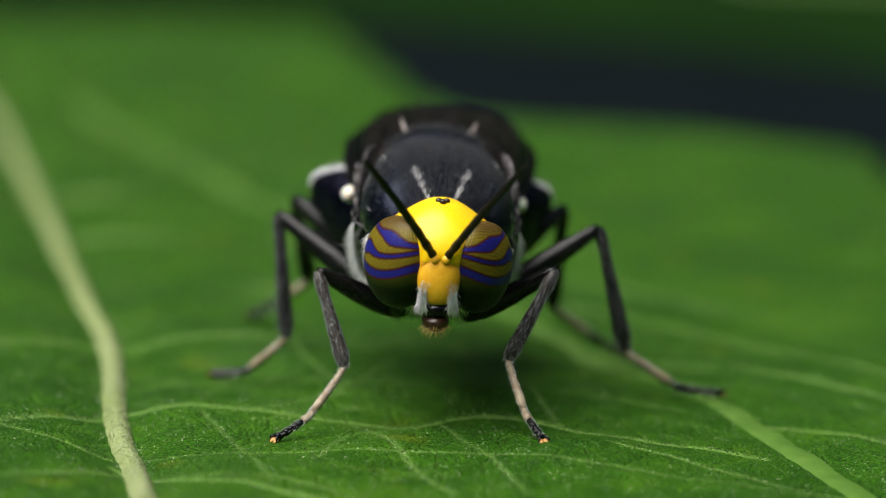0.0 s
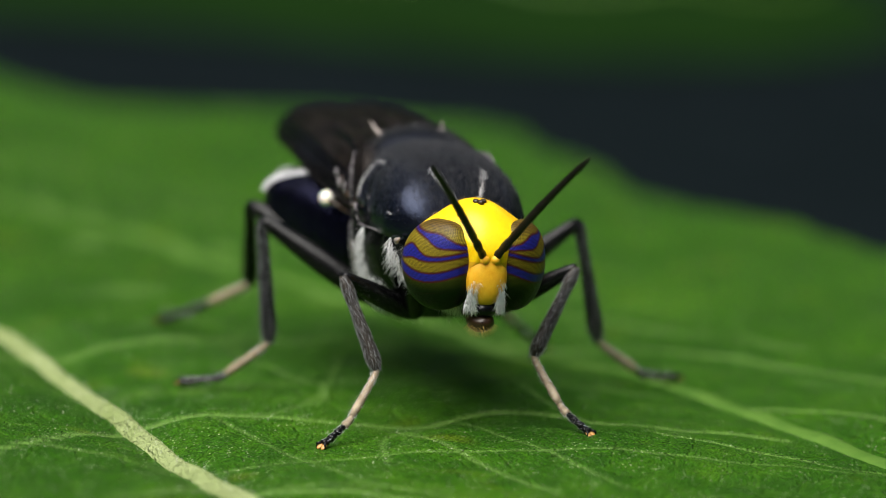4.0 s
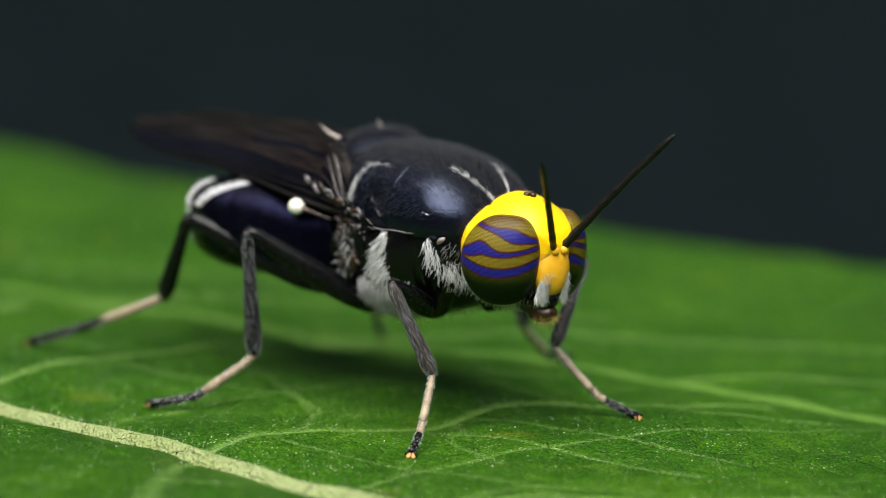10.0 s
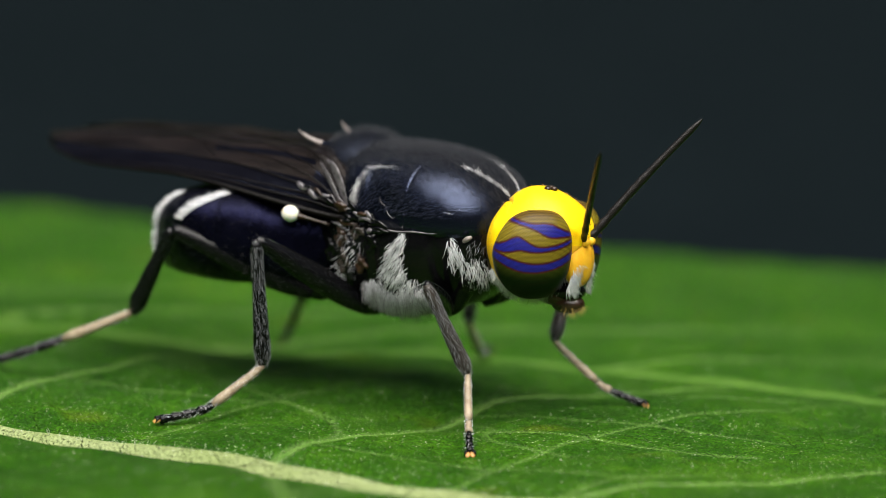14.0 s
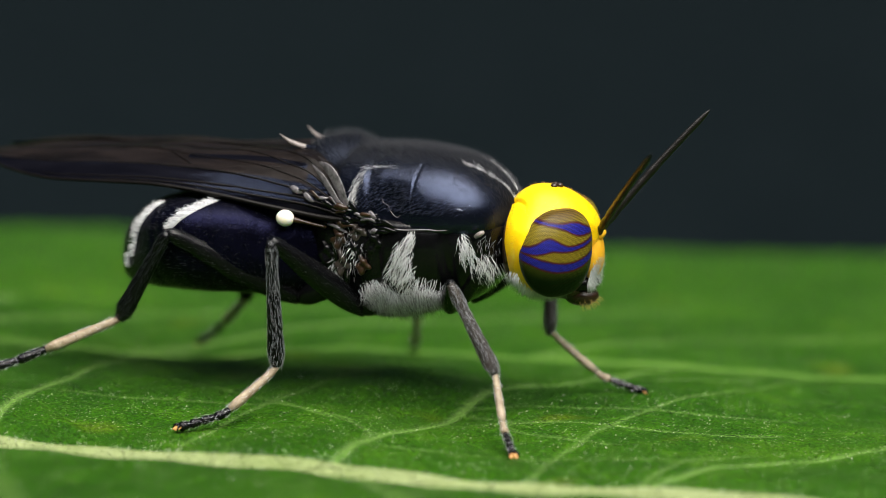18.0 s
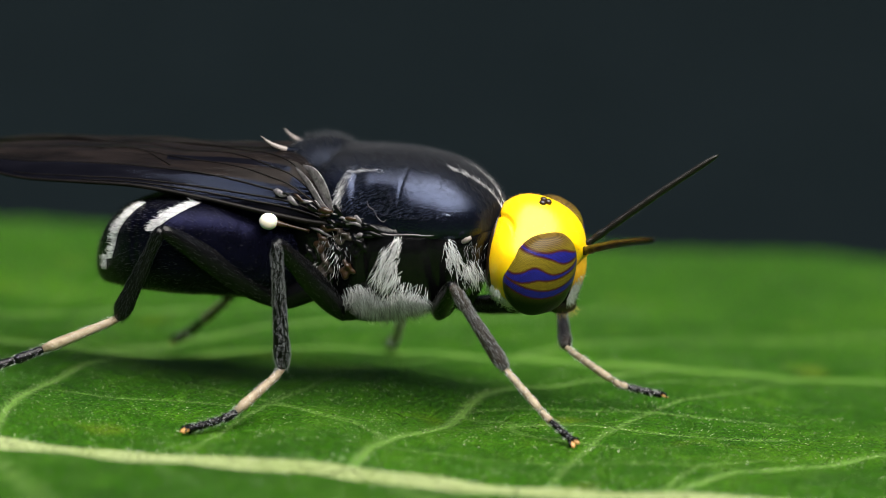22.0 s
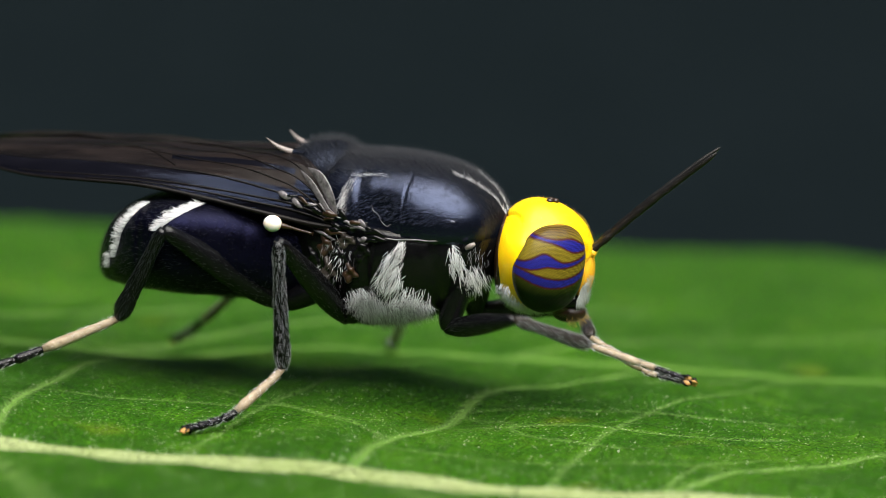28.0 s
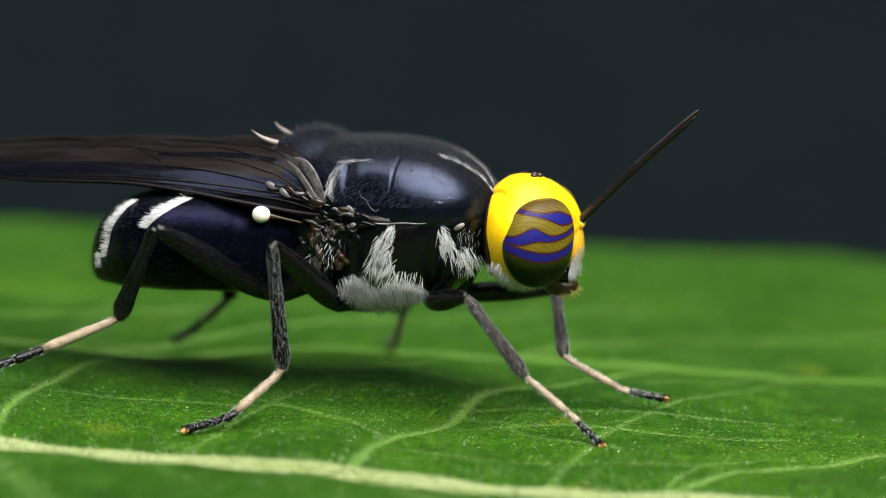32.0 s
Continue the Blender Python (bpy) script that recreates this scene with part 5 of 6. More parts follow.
    h = shaft_hair(tar, [(0, 0.12 * k), (1, 0.11 * k)], 520, 0.11, 0.003, 91, 0.02, 0.93)
    h = (h[0] + np.stack([0 * h[0][:, 0], 0 * h[0][:, 0], sag(h[0][:, 0])], 1), h[1])
    foot.append(h)
    idx += [3] * len(h[1])
    v, f = joined(*foot)
    out["tarsus"] = tagged(new("tarsus", mesh_of("tarsus", v, f, [M_TAN, M_LEG, M_ORANGE, M_PALE_HAIR], True, idx)), "jointed foot, pale tan above and black at the tip")
    out["tarsus"].parent = root
    for piece, (a, b) in {"coxa": (base, hip), "femur": (hip, knee), "tibia": (knee, ankle), "tarsus": (ankle, toe)}.items():
        out[piece].matrix_basis = aim(a, b)
    limbs[name] = {p: out[p] for p in ("coxa", "femur", "tibia", "tarsus")}


for name in LEGS:
    leg(name)


# ---- what moves: seconds, then places in mm and turns in degrees ----
# the body's sway: forward, up, pitch, roll
SWAY = [
    (0, -0.06, -0.09, 1.41, -1.89),
    (2, -0.02, -0.10, 1.34, -1.46),
    (3.5, -0.01, -0.08, 1.28, -0.84),
    (5.5, 0.04, -0.06, 0.79, -0.84),
    (7, 0.07, -0.07, 0.60, -0.54),
    (9, 0.07, -0.05, 0.29, -0.23),
    (11, 0.05, -0.00, -0.01, 0.27),
    (13, 0.05, 0.01, -0.21, 0.73),
    (14.5, 0.05, 0.03, -0.24, 0.96),
    (16.5, 0.04, 0.02, -0.38, 0.66),
    (17, 0.00, 0.00, 0.00, 0.0),
    (17.5, -0.00, 0.03, -0.02, 0.0),
    (18, -0.09, -0.11, -1.30, 0.0),
    (18.5, -0.48, -0.12, -1.11, 0.0),
    (19, -0.55, -0.14, -1.29, 0.0),
    (19.5, -0.60, -0.23, -0.64, 0.0),
    (20, -0.62, -0.22, -1.15, 0.0),
    (20.5, -0.66, -0.19, -1.62, 0.0),
    (21, -0.70, -0.21, -1.29, 0.0),
    (21.5, -0.73, -0.25, -0.87, 0.0),
    (22, -0.66, -0.25, -1.22, 0.0),
    (22.5, -0.64, -0.30, -0.60, 0.0),
    (23, -0.64, -0.29, -0.84, 0.0),
    (23.5, -0.61, -0.31, -0.63, 0.0),
    (24, -0.61, -0.30, -0.80, 0.0),
    (24.5, -0.61, -0.34, -0.26, 0.0),
    (25, -0.61, -0.34, -0.26, 0.0),
    (25.5, -0.63, -0.28, -0.98, 0.0),
    (27.5, -0.57, -0.36, 0.12, 0.0),
    (28, -0.56, -0.35, -0.03, 0.0),
    (28.5, -0.72, -0.18, -1.47, 0.0),
    (29, -0.72, -0.06, -3.19, 0.0),
    (29.5, -0.75, -0.06, -2.95, 0.0),
    (30, -0.77, -0.08, -2.76, 0.0),
    (30.5, -0.77, -0.03, -3.22, 0.0),
    (31, -0.80, -0.04, -3.21, 0.0),
    (31.5, -0.86, -0.01, -2.99, 0.0),
    (32, -0.85, -0.00, -3.03, 0.0),
]
# the head on its neck: turn as an axis times its angle, shift
NOD = [
    (0, (0, 0, 0), (0, 0, 0)),
    (17.3, (0, 0, 0), (0, 0, 0)),
    (18, (5.3, -1.1, 7.7), (0.09, 0.01, -0.14)),
    (19, (2.3, -6.8, 4.9), (0.09, 0.01, -0.08)),
    (19.5, (1.6, -7.7, 5.9), (0.12, 0.02, -0.04)),
    (20, (2.9, -6.2, 3.5), (0.14, 0.02, -0.07)),
    (20.2, (1.8, -6.0, 2.8), (0.16, 0.02, -0.10)),
    (20.4, (-35.9, 16.1, 1.4), (0.26, 0.04, -0.07)),
    (20.6, (-20.5, 3.0, 11.8), (0.28, 0.06, -0.00)),
    (20.8, (-25.0, -2.7, 11.9), (0.33, 0.08, 0.03)),
    (21, (-2.7, 13.4, 9.4), (0.29, 0.06, -0.03)),
    (21.2, (14.0, 18.8, 2.5), (0.23, 0.03, -0.18)),
    (21.4, (63.6, 2.0, -3.6), (0.15, 0.02, -0.09)),
    (21.6, (48.9, -4.1, -5.0), (0.21, 0.03, -0.05)),
    (21.8, (42.1, 7.2, -1.4), (0.26, 0.04, -0.11)),
    (22, (19.7, 6.0, 5.9), (0.10, 0.01, -0.13)),
    (22.2, (70.2, -0.4, -11.7), (0.14, -0.01, -0.20)),
    (22.4, (47.9, 1.9, -9.1), (0.20, 0.05, 0.02)),
    (22.6, (-14.2, 2.1, 14.1), (0.07, -0.04, -0.27)),
    (22.8, (-9.4, 6.7, 9.1), (0.18, 0.00, -0.18)),
    (23, (-5.2, 5.1, 6.7), (0.28, 0.05, -0.05)),
    (23.2, (-70.3, 12.5, 8.9), (0.50, 0.08, -0.16)),
    (23.4, (-25.9, -3.5, 15.2), (0.41, 0.09, 0.04)),
    (23.6, (24.7, 15.7, 9.5), (0.30, 0.03, -0.23)),
    (23.8, (75.9, 13.4, -10.0), (0.24, 0.02, -0.23)),
    (24, (53.1, 7.9, -14.6), (0.32, 0.04, -0.15)),
    (24.2, (36.1, 8.3, 0.4), (0.25, 0.04, -0.11)),
    (24.4, (20.3, 16.6, 7.3), (0.22, 0.03, -0.14)),
    (24.6, (63.0, 13.9, -11.8), (0.16, 0.02, -0.09)),
    (24.8, (72.1, 12.1, -24.9), (0.27, 0.03, -0.13)),
    (25, (11.4, 13.5, 0.7), (0.16, 0.01, -0.18)),
    (25.2, (-13.7, 7.6, 8.9), (0.08, -0.02, -0.20)),
    (25.4, (-39.3, 15.6, 4.2), (0.34, 0.06, -0.10)),
    (25.5, (-19.9, 12.5, 5.2), (0.32, 0.06, -0.06)),
    (27.5, (3.1, 0.9, 5.7), (0.23, 0.03, -0.11)),
    (28, (4.4, 0.7, 6.3), (0.22, 0.02, -0.14)),
    (28.4, (4.3, 0.7, 5.0), (0.23, 0.03, -0.11)),
    (29, (6.2, 1.6, 4.4), (0.15, 0.01, -0.16)),
    (30, (5.2, 0.7, 8.0), (0.19, 0.03, -0.11)),
    (31, (5.3, 0.2, 7.3), (0.15, 0.02, -0.13)),
    (32, (5.0, -0.6, 7.7), (0.16, 0.02, -0.11)),
]
# ways that the antennae point, in the head's space: right, left
FEELERS = [
    (0, (0.62, -0.45, 0.64), (0.63, 0.39, 0.67)),
    (6, (0.54, -0.55, 0.64), (0.62, 0.31, 0.72)),
    (9, (0.51, -0.59, 0.63), (0.62, 0.28, 0.74)),
    (13, (0.46, -0.61, 0.64), (0.52, 0.42, 0.74)),
    (17, (0.44, -0.62, 0.65), (0.60, 0.28, 0.75)),
    (19, (0.44, -0.66, 0.61), (0.71, 0.22, 0.67)),
    (20, (0.48, -0.65, 0.59), (0.73, 0.20, 0.66)),
    (20.4, (0.58, -0.75, -0.32), (0.77, 0.50, 0.39)),
    (20.6, (0.65, -0.76, -0.07), (0.96, 0.21, 0.16)),
    (20.8, (0.51, -0.80, -0.31), (0.73, 0.54, 0.43)),
    (21, (0.66, -0.58, 0.47), (0.80, 0.42, 0.43)),
    (21.2, (0.62, -0.68, 0.39), (0.66, 0.73, 0.18)),
    (21.4, (0.54, -0.48, 0.70), (0.65, -0.04, 0.76)),
    (21.6, (0.58, -0.58, 0.58), (0.68, 0.25, 0.69)),
    (22, (0.49, -0.69, 0.53), (0.74, 0.33, 0.58)),
    (22.4, (0.67, -0.31, 0.68), (0.61, 0.39, 0.69)),
    (22.8, (0.50, -0.82, 0.29), (0.85, 0.40, 0.33)),
    (23, (0.55, -0.63, 0.55), (0.80, 0.07, 0.59)),
    (23.4, (0.28, -0.95, -0.16), (0.84, 0.28, 0.47)),
    (23.6, (0.59, -0.64, 0.50), (0.68, 0.72, -0.18)),
    (23.8, (0.61, -0.18, 0.77), (0.42, 0.29, -0.86)),
    (24, (0.73, -0.28, 0.62), (0.34, 0.58, -0.74)),
    (24.2, (0.62, -0.60, 0.50), (0.63, 0.74, -0.24)),
    (24.4, (0.52, -0.73, 0.45), (0.67, 0.72, 0.17)),
    (24.8, (0.81, -0.31, 0.50), (0.84, 0.18, 0.51)),
    (25, (0.76, -0.34, 0.55), (0.80, -0.14, 0.58)),
    (25.5, (0.47, -0.78, 0.40), (0.86, -0.38, 0.34)),
    (27.5, (0.67, -0.21, 0.71), (0.73, 0.07, 0.68)),
    (28, (0.73, -0.03, 0.68), (0.73, 0.18, 0.66)),
    (29, (0.72, 0.03, 0.69), (0.71, 0.22, 0.67)),
    (30, (0.71, -0.15, 0.68), (0.72, 0.17, 0.67)),
    (32, (0.73, -0.09, 0.68), (0.73, 0.17, 0.66)),
]
# hip, knee, ankle and toe of the fore legs, in the fly's space
FORE_RIGHT = [
    (18, (0.62, -0.79, 2.83), (1.42, -3.13, 3.89), (2.72, -3.19, 1.60), (3.86, -5.04, -0.14)),
    (18.5, (0.64, -0.84, 2.85), (1.46, -3.14, 4.00), (2.68, -2.74, 1.69), (4.04, -4.36, -0.11)),
    (18.8, (0.63, -0.84, 2.86), (0.96, -2.91, 4.55), (2.07, -1.38, 2.71), (3.69, -3.39, 1.68)),
    (19, (0.70, -0.81, 2.87), (1.65, -2.77, 4.46), (3.32, -2.70, 2.41), (5.27, -2.63, 0.42)),
    (19.1, (0.63, -0.83, 2.85), (0.67, -2.79, 4.70), (1.70, -2.31, 2.31), (4.36, -1.62, 2.71)),
    (19.4, (0.64, -0.84, 2.85), (1.58, -2.99, 4.16), (3.10, -1.94, 2.27), (5.53, -2.65, 1.14)),
    (19.7, (0.59, -0.76, 2.82), (1.95, -2.93, 3.66), (3.66, -2.55, 1.67), (5.77, -3.76, 0.34)),
    (20, (0.80, -0.93, 2.74), (2.64, -2.73, 3.55), (4.68, -1.80, 2.17), (7.31, -1.65, 1.25)),
    (20.2, (1.03, -0.86, 2.81), (2.12, -2.98, 4.07), (3.25, -0.61, 3.81), (5.89, -1.47, 3.82)),
    (20.4, (1.00, -0.76, 2.77), (2.17, -2.63, 4.31), (4.76, -2.03, 3.99), (7.35, -2.93, 4.35)),
    (20.6, (1.08, -0.80, 2.57), (1.01, -2.78, 4.39), (3.31, -1.50, 4.67), (5.98, -1.99, 5.21)),
    (20.8, (1.14, -0.72, 2.63), (0.36, -2.67, 4.31), (2.71, -1.74, 5.11), (4.64, -2.89, 6.74)),
    (21, (1.13, -0.85, 2.62), (0.52, -2.53, 4.63), (1.88, -0.76, 6.04), (3.65, -1.99, 7.78)),
    (21.2, (1.30, -0.93, 2.79), (1.29, -1.95, 5.29), (2.77, 0.10, 6.03), (5.03, -1.34, 6.74)),
    (21.4, (1.20, -0.87, 2.75), (0.70, -2.33, 4.96), (2.70, -0.63, 4.74), (5.34, -1.47, 4.61)),
    (21.6, (1.06, -0.78, 2.78), (1.10, -2.72, 4.65), (2.58, -1.46, 2.86), (4.70, -2.91, 1.83)),
    (21.8, (1.02, -0.68, 2.74), (1.02, -2.87, 4.31), (3.41, -1.88, 3.77), (5.88, -3.12, 3.54)),
    (22, (0.76, -0.75, 2.79), (1.69, -2.96, 4.01), (3.10, -2.50, 1.81), (5.19, -3.23, 0.15)),
    (22.2, (1.01, -0.71, 2.71), (0.82, -3.00, 4.10), (3.23, -1.92, 4.09), (5.88, -2.72, 4.26)),
    (22.4, (1.01, -0.73, 2.74), (0.42, -2.65, 4.53), (2.88, -1.80, 4.09), (5.46, -2.82, 3.99)),
    (22.6, (1.02, -0.79, 2.77), (1.54, -3.24, 3.76), (3.76, -1.83, 3.54), (6.48, -1.30, 3.88)),
    (22.8, (1.08, -0.76, 2.76), (3.14, -2.22, 3.69), (5.26, -1.98, 2.12), (7.63, -3.40, 2.35)),
    (23, (0.81, -0.88, 2.75), (1.88, -3.07, 3.89), (3.20, -2.01, 1.87), (5.34, -2.14, 0.09)),
    (23.2, (1.15, -0.87, 2.76), (1.68, -2.49, 4.85), (4.28, -2.01, 4.44), (6.99, -1.46, 4.80)),
    (23.4, (1.16, -0.74, 2.66), (0.09, -2.63, 4.25), (2.47, -1.82, 5.10), (4.47, -2.56, 6.87)),
    (23.6, (1.25, -0.91, 2.69), (1.13, -1.78, 5.24), (3.29, -0.32, 4.84), (5.61, -1.82, 4.63)),
    (23.8, (1.44, -1.11, 2.75), (1.03, -2.27, 5.16), (3.33, -1.65, 6.50), (5.59, -1.01, 8.09)),
    (24, (1.38, -0.82, 2.59), (0.35, -1.69, 4.93), (2.85, -1.18, 5.64), (5.35, -2.31, 6.00)),
    (24.2, (0.98, -0.71, 2.76), (1.86, -2.67, 4.37), (3.53, -2.29, 2.35), (5.54, -3.58, 0.94)),
    (24.4, (1.01, -0.84, 2.82), (0.98, -2.85, 4.61), (1.90, -0.76, 3.30), (3.67, -2.85, 2.88)),
    (24.6, (1.12, -0.80, 2.72), (0.64, -2.66, 4.61), (2.68, -1.00, 4.77), (5.22, -2.12, 4.87)),
    (24.8, (1.14, -0.79, 2.71), (2.41, -2.63, 4.22), (4.93, -2.23, 3.42), (7.64, -2.77, 3.21)),
    (25, (0.99, -0.91, 2.83), (2.15, -3.12, 3.85), (3.50, -1.44, 2.33), (5.99, -1.36, 1.05)),
    (25.2, (0.94, -0.76, 2.77), (1.75, -3.20, 3.56), (3.80, -1.56, 3.26), (6.52, -2.11, 3.28)),
    (25.4, (0.98, -0.69, 2.73), (1.73, -3.19, 3.38), (4.20, -2.35, 3.91), (6.81, -2.75, 4.77)),
    (25.5, (0.87, -0.58, 2.69), (2.43, -2.57, 3.60), (4.46, -3.47, 2.18), (6.56, -4.58, 0.76)),
    (27.5, (0.81, -0.76, 2.75), (2.32, -2.79, 3.68), (3.82, -2.05, 1.64), (5.83, -3.65, 0.59)),
    (27.7, (0.62, -0.80, 2.83), (1.97, -2.69, 4.20), (4.09, -2.06, 2.73), (6.32, -3.59, 2.13)),
    (28, (1.05, -1.12, 2.66), (3.24, -2.55, 3.34), (4.87, -0.65, 2.52), (7.58, -0.45, 1.79)),
    (28.2, (1.17, -1.03, 2.82), (3.68, -1.99, 2.71), (5.72, -0.74, 1.60), (8.37, -0.71, 0.73)),
    (28.4, (0.91, -1.01, 2.85), (3.13, -2.53, 2.93), (4.98, -1.37, 1.45), (7.64, -1.15, 0.55)),
    (28.6, (0.77, -0.94, 2.84), (2.82, -2.69, 2.90), (4.64, -1.50, 1.42), (7.25, -1.55, 0.46)),
    (28.8, (0.60, -0.77, 2.83), (2.06, -2.97, 3.34), (3.86, -2.57, 1.43), (6.07, -3.45, -0.00)),
    (29, (0.62, -0.84, 2.68), (2.19, -2.96, 3.19), (3.60, -2.15, 1.11), (5.87, -3.04, -0.21)),
    (29.6, (0.61, -0.80, 2.83), (2.08, -2.97, 3.45), (3.63, -2.48, 1.37), (5.81, -2.92, -0.29)),
    (30, (0.69, -0.77, 2.76), (1.44, -3.04, 4.00), (3.48, -2.48, 2.40), (5.87, -3.15, 1.16)),
    (30.2, (0.63, -0.83, 2.84), (1.69, -3.10, 3.83), (3.59, -2.15, 2.26), (6.17, -2.50, 1.31)),
    (30.6, (0.63, -0.82, 2.84), (2.22, -2.91, 3.46), (3.93, -2.39, 1.51), (6.05, -2.57, -0.28)),
    (31, (0.67, -0.86, 2.85), (2.57, -2.68, 3.41), (4.83, -2.58, 2.05), (7.36, -2.38, 0.88)),
    (31.5, (0.62, -0.80, 2.83), (2.20, -2.77, 3.77), (4.14, -2.21, 2.07), (6.35, -3.31, 0.81)),
    (32, (0.62, -0.80, 2.84), (2.22, -2.90, 3.37), (3.71, -2.43, 1.24), (5.89, -2.92, -0.41)),
]
FORE_LEFT = [
    (19, (0.63, 0.95, 2.84), (2.45, 2.82, 4.40), (2.79, 2.16, 1.84), (5.41, 2.56, 0.26)),
    (19.5, (0.63, 0.95, 2.84), (2.36, 2.80, 4.53), (2.90, 2.19, 1.99), (5.55, 2.54, 0.46)),
    (19.8, (0.63, 0.95, 2.84), (2.61, 2.97, 3.96), (3.97, 1.01, 2.75), (6.02, 3.29, 2.56)),
    (20, (0.63, 0.95, 2.84), (2.77, 2.92, 3.75), (4.42, 0.87, 4.18), (5.98, 3.47, 4.65)),
    (20.4, (0.65, 0.96, 2.86), (2.34, 2.50, 4.87), (3.69, 1.04, 6.66), (5.16, 3.57, 7.57)),
    (20.6, (0.65, 0.97, 2.86), (2.77, 2.46, 4.45), (4.65, 1.12, 5.79), (6.26, 3.49, 4.67)),
    (20.8, (0.64, 0.96, 2.86), (2.10, 2.55, 5.01), (3.17, 0.88, 6.80), (2.88, 3.69, 8.00)),
    (21, (0.64, 0.97, 2.86), (1.98, 2.48, 5.15), (3.10, 1.07, 7.11), (1.67, 3.52, 8.29)),
    (21.2, (0.64, 0.96, 2.86), (2.39, 2.52, 4.81), (3.81, 0.82, 6.30), (4.49, 3.81, 6.31)),
    (21.4, (0.68, 0.98, 2.88), (2.86, 2.10, 4.69), (4.73, 0.96, 6.22), (5.03, 4.01, 6.04)),
    (21.6, (0.65, 0.96, 2.85), (3.11, 2.53, 3.71), (5.14, 0.88, 4.28), (6.28, 3.72, 4.44)),
    (21.8, (0.66, 0.97, 2.85), (3.12, 2.44, 3.88), (5.10, 0.85, 4.72), (5.55, 3.83, 5.31)),
    (22, (0.91, 1.18, 2.83), (3.26, 3.12, 2.74), (3.99, 0.67, 1.97), (6.59, 1.67, 0.67)),
    (22.2, (0.64, 0.96, 2.84), (2.74, 2.79, 4.05), (3.96, 0.77, 5.30), (5.06, 3.64, 5.27)),
    (22.4, (0.68, 0.98, 2.88), (2.77, 2.16, 4.75), (4.59, 1.13, 6.42), (5.90, 3.77, 7.29)),
    (22.6, (0.65, 0.96, 2.86), (2.39, 2.48, 4.84), (3.86, 0.89, 6.41), (5.01, 3.74, 6.58)),
    (22.8, (0.80, 1.09, 2.82), (3.14, 3.03, 2.55), (4.15, 0.66, 1.82), (5.92, 2.89, 0.67)),
    (23, (0.82, 1.11, 2.81), (3.13, 3.06, 2.45), (3.84, 0.50, 2.28), (4.97, 2.85, 0.65)),
    (23.2, (0.63, 0.95, 2.84), (2.96, 2.86, 3.33), (4.58, 0.90, 4.15), (6.26, 3.47, 4.08)),
    (23.4, (0.64, 0.96, 2.85), (2.22, 2.74, 4.74), (3.08, 0.81, 6.37), (1.91, 3.64, 6.57)),
    (23.6, (0.63, 0.95, 2.84), (3.31, 2.35, 2.48), (3.89, -0.23, 2.11), (4.80, 1.88, 0.08)),
    (23.8, (0.64, 0.96, 2.85), (2.56, 2.67, 4.48), (3.83, 0.95, 6.09), (4.62, 3.52, 7.58)),
    (24, (0.64, 0.96, 2.85), (2.56, 2.63, 4.52), (4.03, 0.82, 5.81), (4.90, 3.72, 6.31)),
    (24.2, (0.64, 0.96, 2.84), (2.91, 2.73, 3.82), (4.72, 0.85, 4.36), (5.91, 3.61, 3.76)),
    (24.4, (0.63, 0.95, 2.84), (2.92, 2.87, 3.43), (4.62, 0.82, 3.63), (5.68, 3.54, 2.68)),
    (24.6, (0.63, 0.95, 2.84), (2.73, 2.89, 3.90), (4.07, 0.84, 4.98), (5.57, 3.52, 5.07)),
    (24.8, (0.64, 0.96, 2.86), (2.45, 2.53, 4.74), (3.83, 0.89, 6.33), (4.25, 3.72, 7.46)),
    (25, (0.63, 0.95, 2.84), (2.18, 2.89, 4.61), (3.12, 0.72, 5.84), (2.24, 3.62, 6.28)),
    (25.2, (0.64, 0.96, 2.85), (2.41, 2.65, 4.66), (3.74, 0.75, 5.99), (3.99, 3.81, 6.12)),
    (25.4, (0.64, 0.96, 2.85), (2.74, 2.71, 4.18), (4.40, 0.80, 5.06), (5.43, 3.69, 5.24)),
    (25.5, (0.85, 1.14, 2.83), (3.16, 3.14, 2.75), (3.95, 0.68, 2.08), (6.04, 2.10, 0.31)),
    (27.5, (0.92, 1.18, 2.81), (3.27, 3.11, 2.59), (4.04, 0.57, 2.29), (6.51, 1.74, 0.88)),
    (27.8, (1.02, 1.23, 2.82), (3.47, 3.04, 2.70), (4.16, 0.48, 2.43), (6.79, 1.38, 1.11)),
    (28, (1.19, 1.29, 2.85), (3.78, 2.90, 2.90), (4.67, 0.41, 2.55), (7.47, 1.10, 1.47)),
    (28.2, (1.11, 1.26, 2.82), (3.68, 2.91, 2.70), (4.60, 0.43, 2.31), (7.42, 1.01, 1.18)),
    (28.5, (0.94, 1.19, 2.82), (3.32, 3.08, 2.63), (4.13, 0.66, 1.84), (6.83, 1.41, 0.58)),
    (29, (0.86, 1.15, 2.82), (3.17, 3.13, 2.61), (3.92, 0.88, 1.37), (6.66, 1.61, 0.17)),
    (30, (0.88, 1.15, 2.83), (3.24, 3.08, 2.74), (3.97, 0.91, 1.37), (6.74, 1.60, 0.21)),
    (32, (0.87, 1.14, 2.83), (3.23, 3.07, 2.72), (3.96, 0.96, 1.26), (6.70, 1.71, 0.07)),
]


def turned(start, way):
    """start, turned as little as may be until its x points along way."""
    q = start.to_3x3().col[0].rotation_difference(way)
    return (q.to_matrix() @ start.to_3x3()).to_4x4()


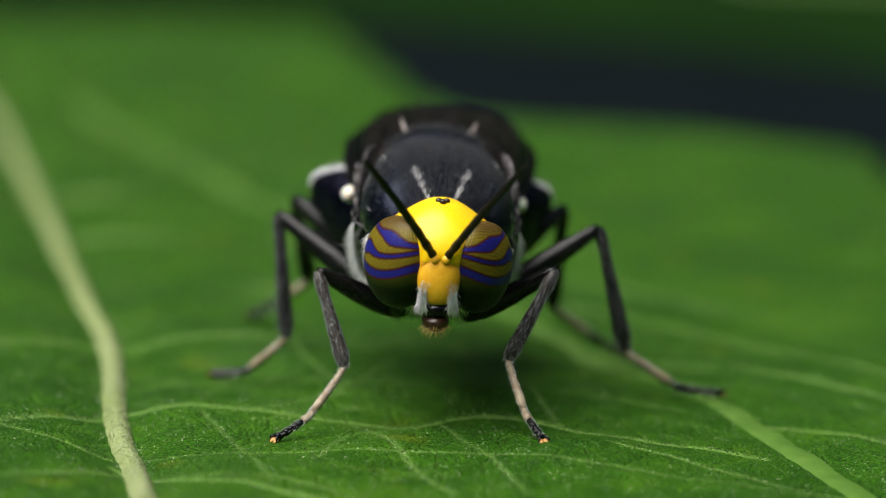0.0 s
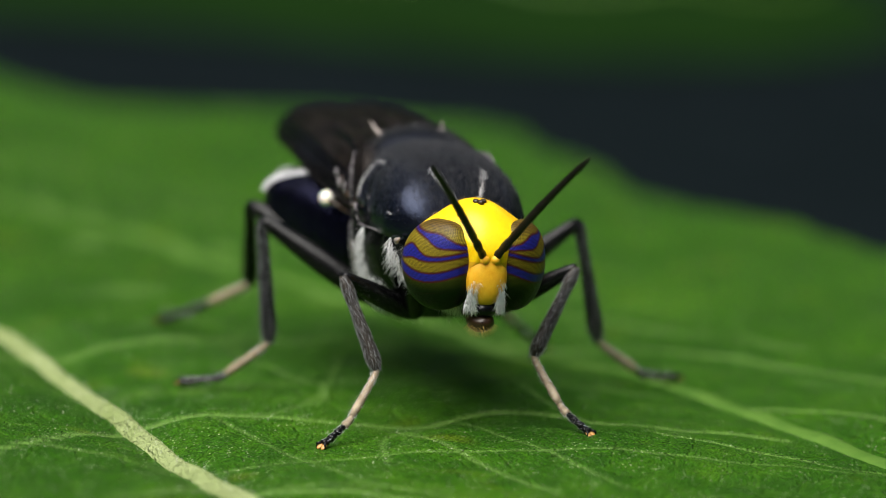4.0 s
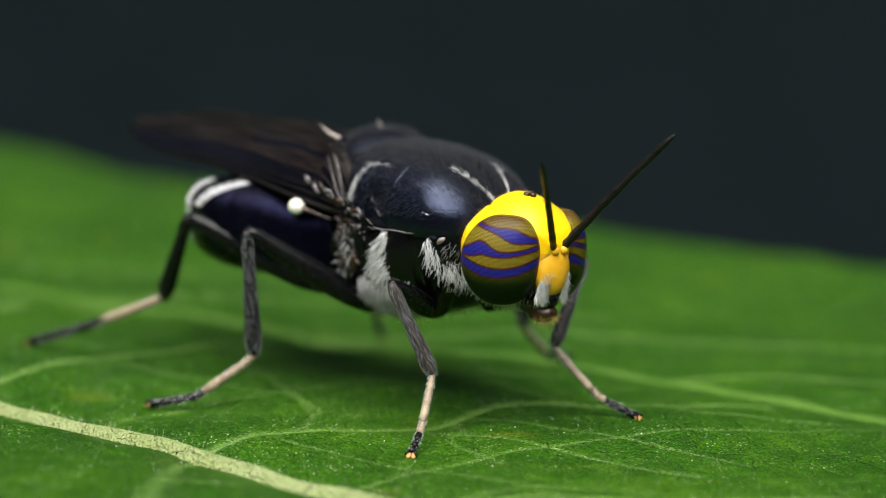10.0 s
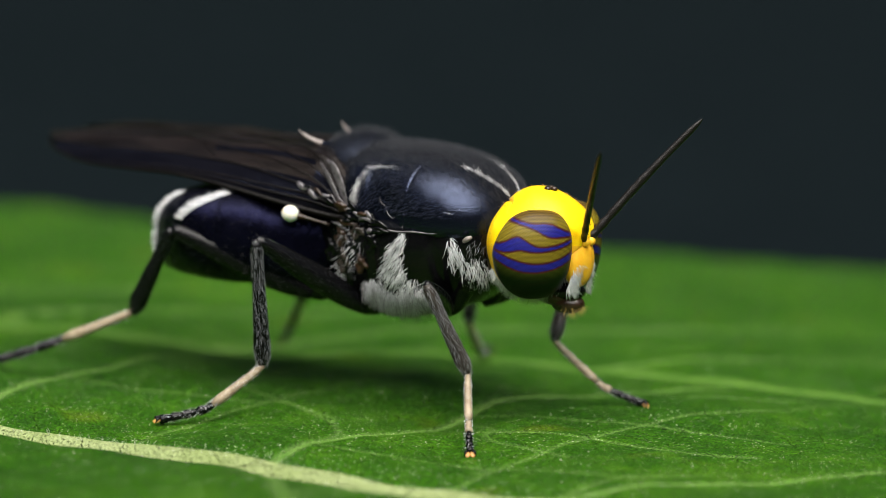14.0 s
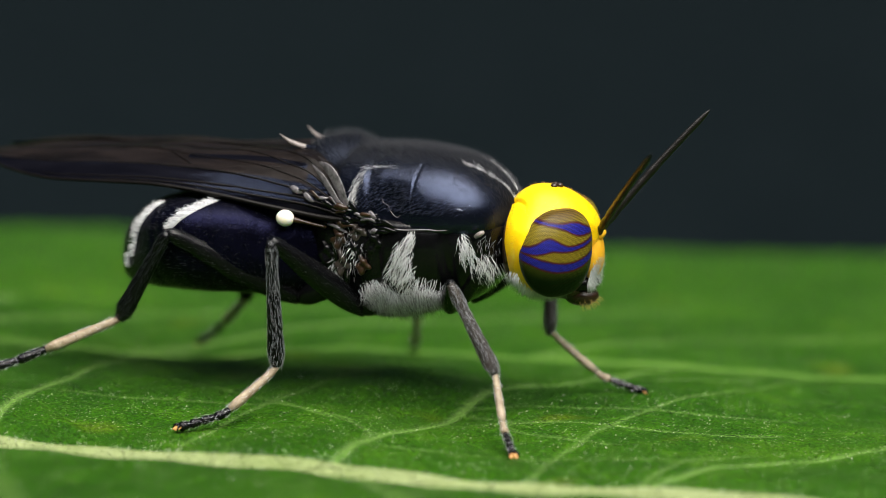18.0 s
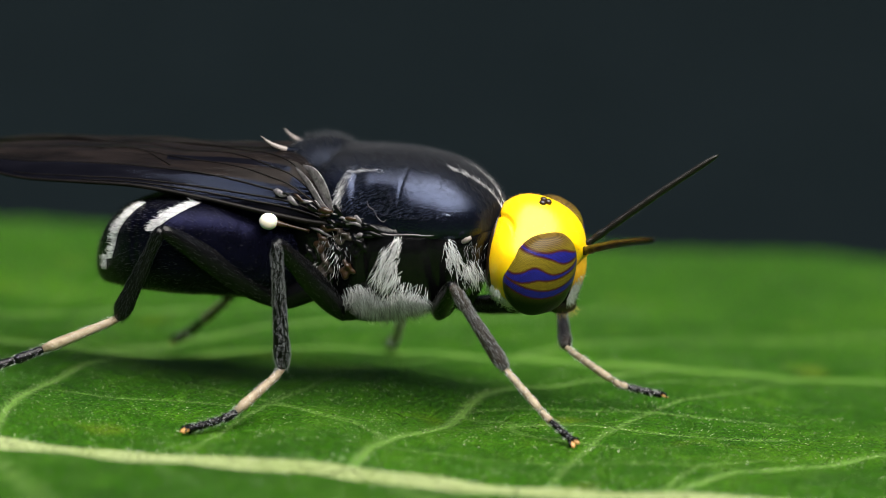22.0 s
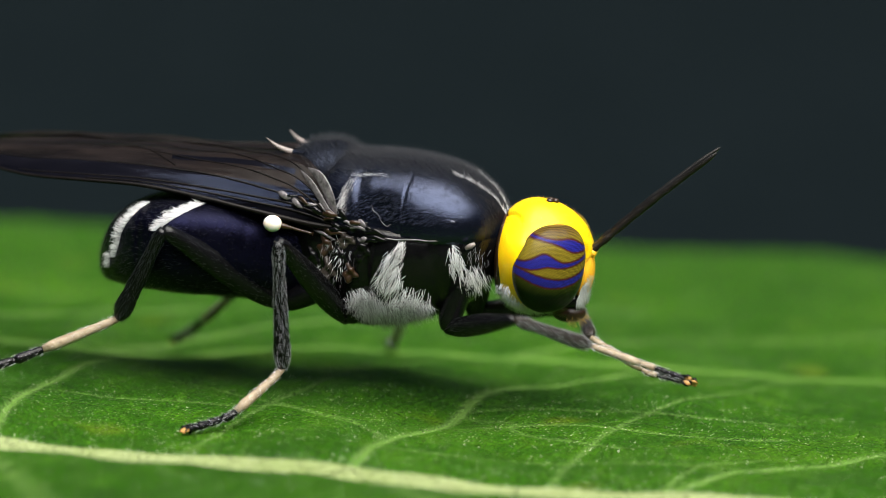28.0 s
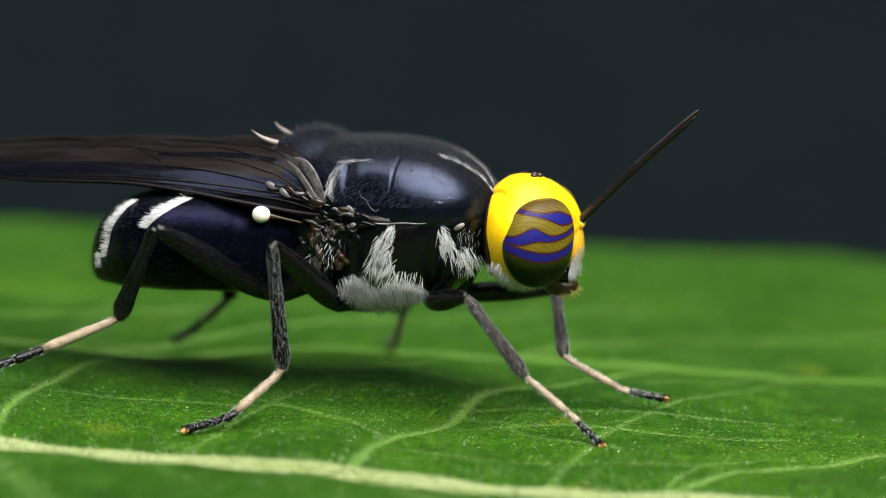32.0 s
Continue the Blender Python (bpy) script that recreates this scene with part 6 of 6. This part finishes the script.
def limb_rows(ob, rows):
    """Rows of seconds, inner joint, outer joint, into poses without needless roll."""
    m, out = ob.matrix_basis.copy(), []
    for t, a, b in rows:
        m = turned(m, (Vector(b) - Vector(a)).normalized())
        m.translation = Vector(a) * MM
        out.append((t, m.copy()))
    return out


PIVOT = Vector((-1.0, 0, 4.5))


def sway_pose(row):
    t, dx, dz, pitch, roll = row
    turn = Matrix.Rotation(radians(pitch), 4, "Y") @ Matrix.Rotation(radians(roll), 4, "X")
    return Matrix.Translation(PIVOT + Vector((dx, 0, dz))) @ turn @ Matrix.Translation(-PIVOT)


def bend(hip, ankle, knee, upper, lower):
    """The knee nearest to the given one for these lengths of thigh and shin."""
    d = ankle - hip
    n = min(d.length, upper + lower - 0.01)
    axis = d.normalized()
    along = (upper**2 - lower**2 + n * n) / (2 * n)
    off = math.sqrt(max(0.0, upper**2 - along**2))
    side = (knee - hip) - axis * (knee - hip).dot(axis)
    return hip + axis * along + side.normalized() * off


def key_leg(name, rows):
    """rows: seconds, hip, knee, ankle, toe."""
    base = LEGS[name][0]
    pieces = limbs[name]
    walk(pieces["coxa"], limb_rows(pieces["coxa"], [(r[0], base, r[1]) for r in rows]))
    for k, piece in enumerate(("femur", "tibia", "tarsus")):
        walk(pieces[piece], limb_rows(pieces[piece], [(r[0], r[1 + k], r[2 + k]) for r in rows]))


def motions():
    body = []
    for row in SWAY:
        m = sway_pose(row)
        m.translation *= MM
        body.append((row[0], m))
    walk(fly, body)
    nod = []
    for t, turn, shift in NOD:
        v = Vector(turn)
        q = Matrix.Rotation(radians(v.length), 4, v.normalized()) if v.length > 0 else Matrix()
        nod.append((t, Matrix.Translation((Vector(NECK) + Vector(shift)) * MM) @ q))
    walk(head, nod)
    for k, name in enumerate(("right", "left")):
        a = Vector(ANT_BASE[name])
        walk(antennae[name], limb_rows(antennae[name], [(r[0], a, a + Vector(r[1 + k])) for r in FEELERS]))
    # the legs stand still on the leaf while the body sways over them, the fore legs until they begin to groom
    later = {"fore_right": FORE_RIGHT, "fore_left": FORE_LEFT}
    for name in LEGS:
        base, hip, knee, ankle, toe = (Vector(v) for v in LEGS[name])
        upper, lower = (knee - hip).length, (ankle - knee).length
        rows = []
        for row in SWAY:
            if name in later and row[0] > 17:
                break
            back = sway_pose(row).inverted()
            an, to = back @ ankle, back @ toe
            rows.append((row[0], hip, bend(hip, an, back @ knee, upper, lower), an, to))
        key_leg(name, rows + later.get(name, []))


motions()
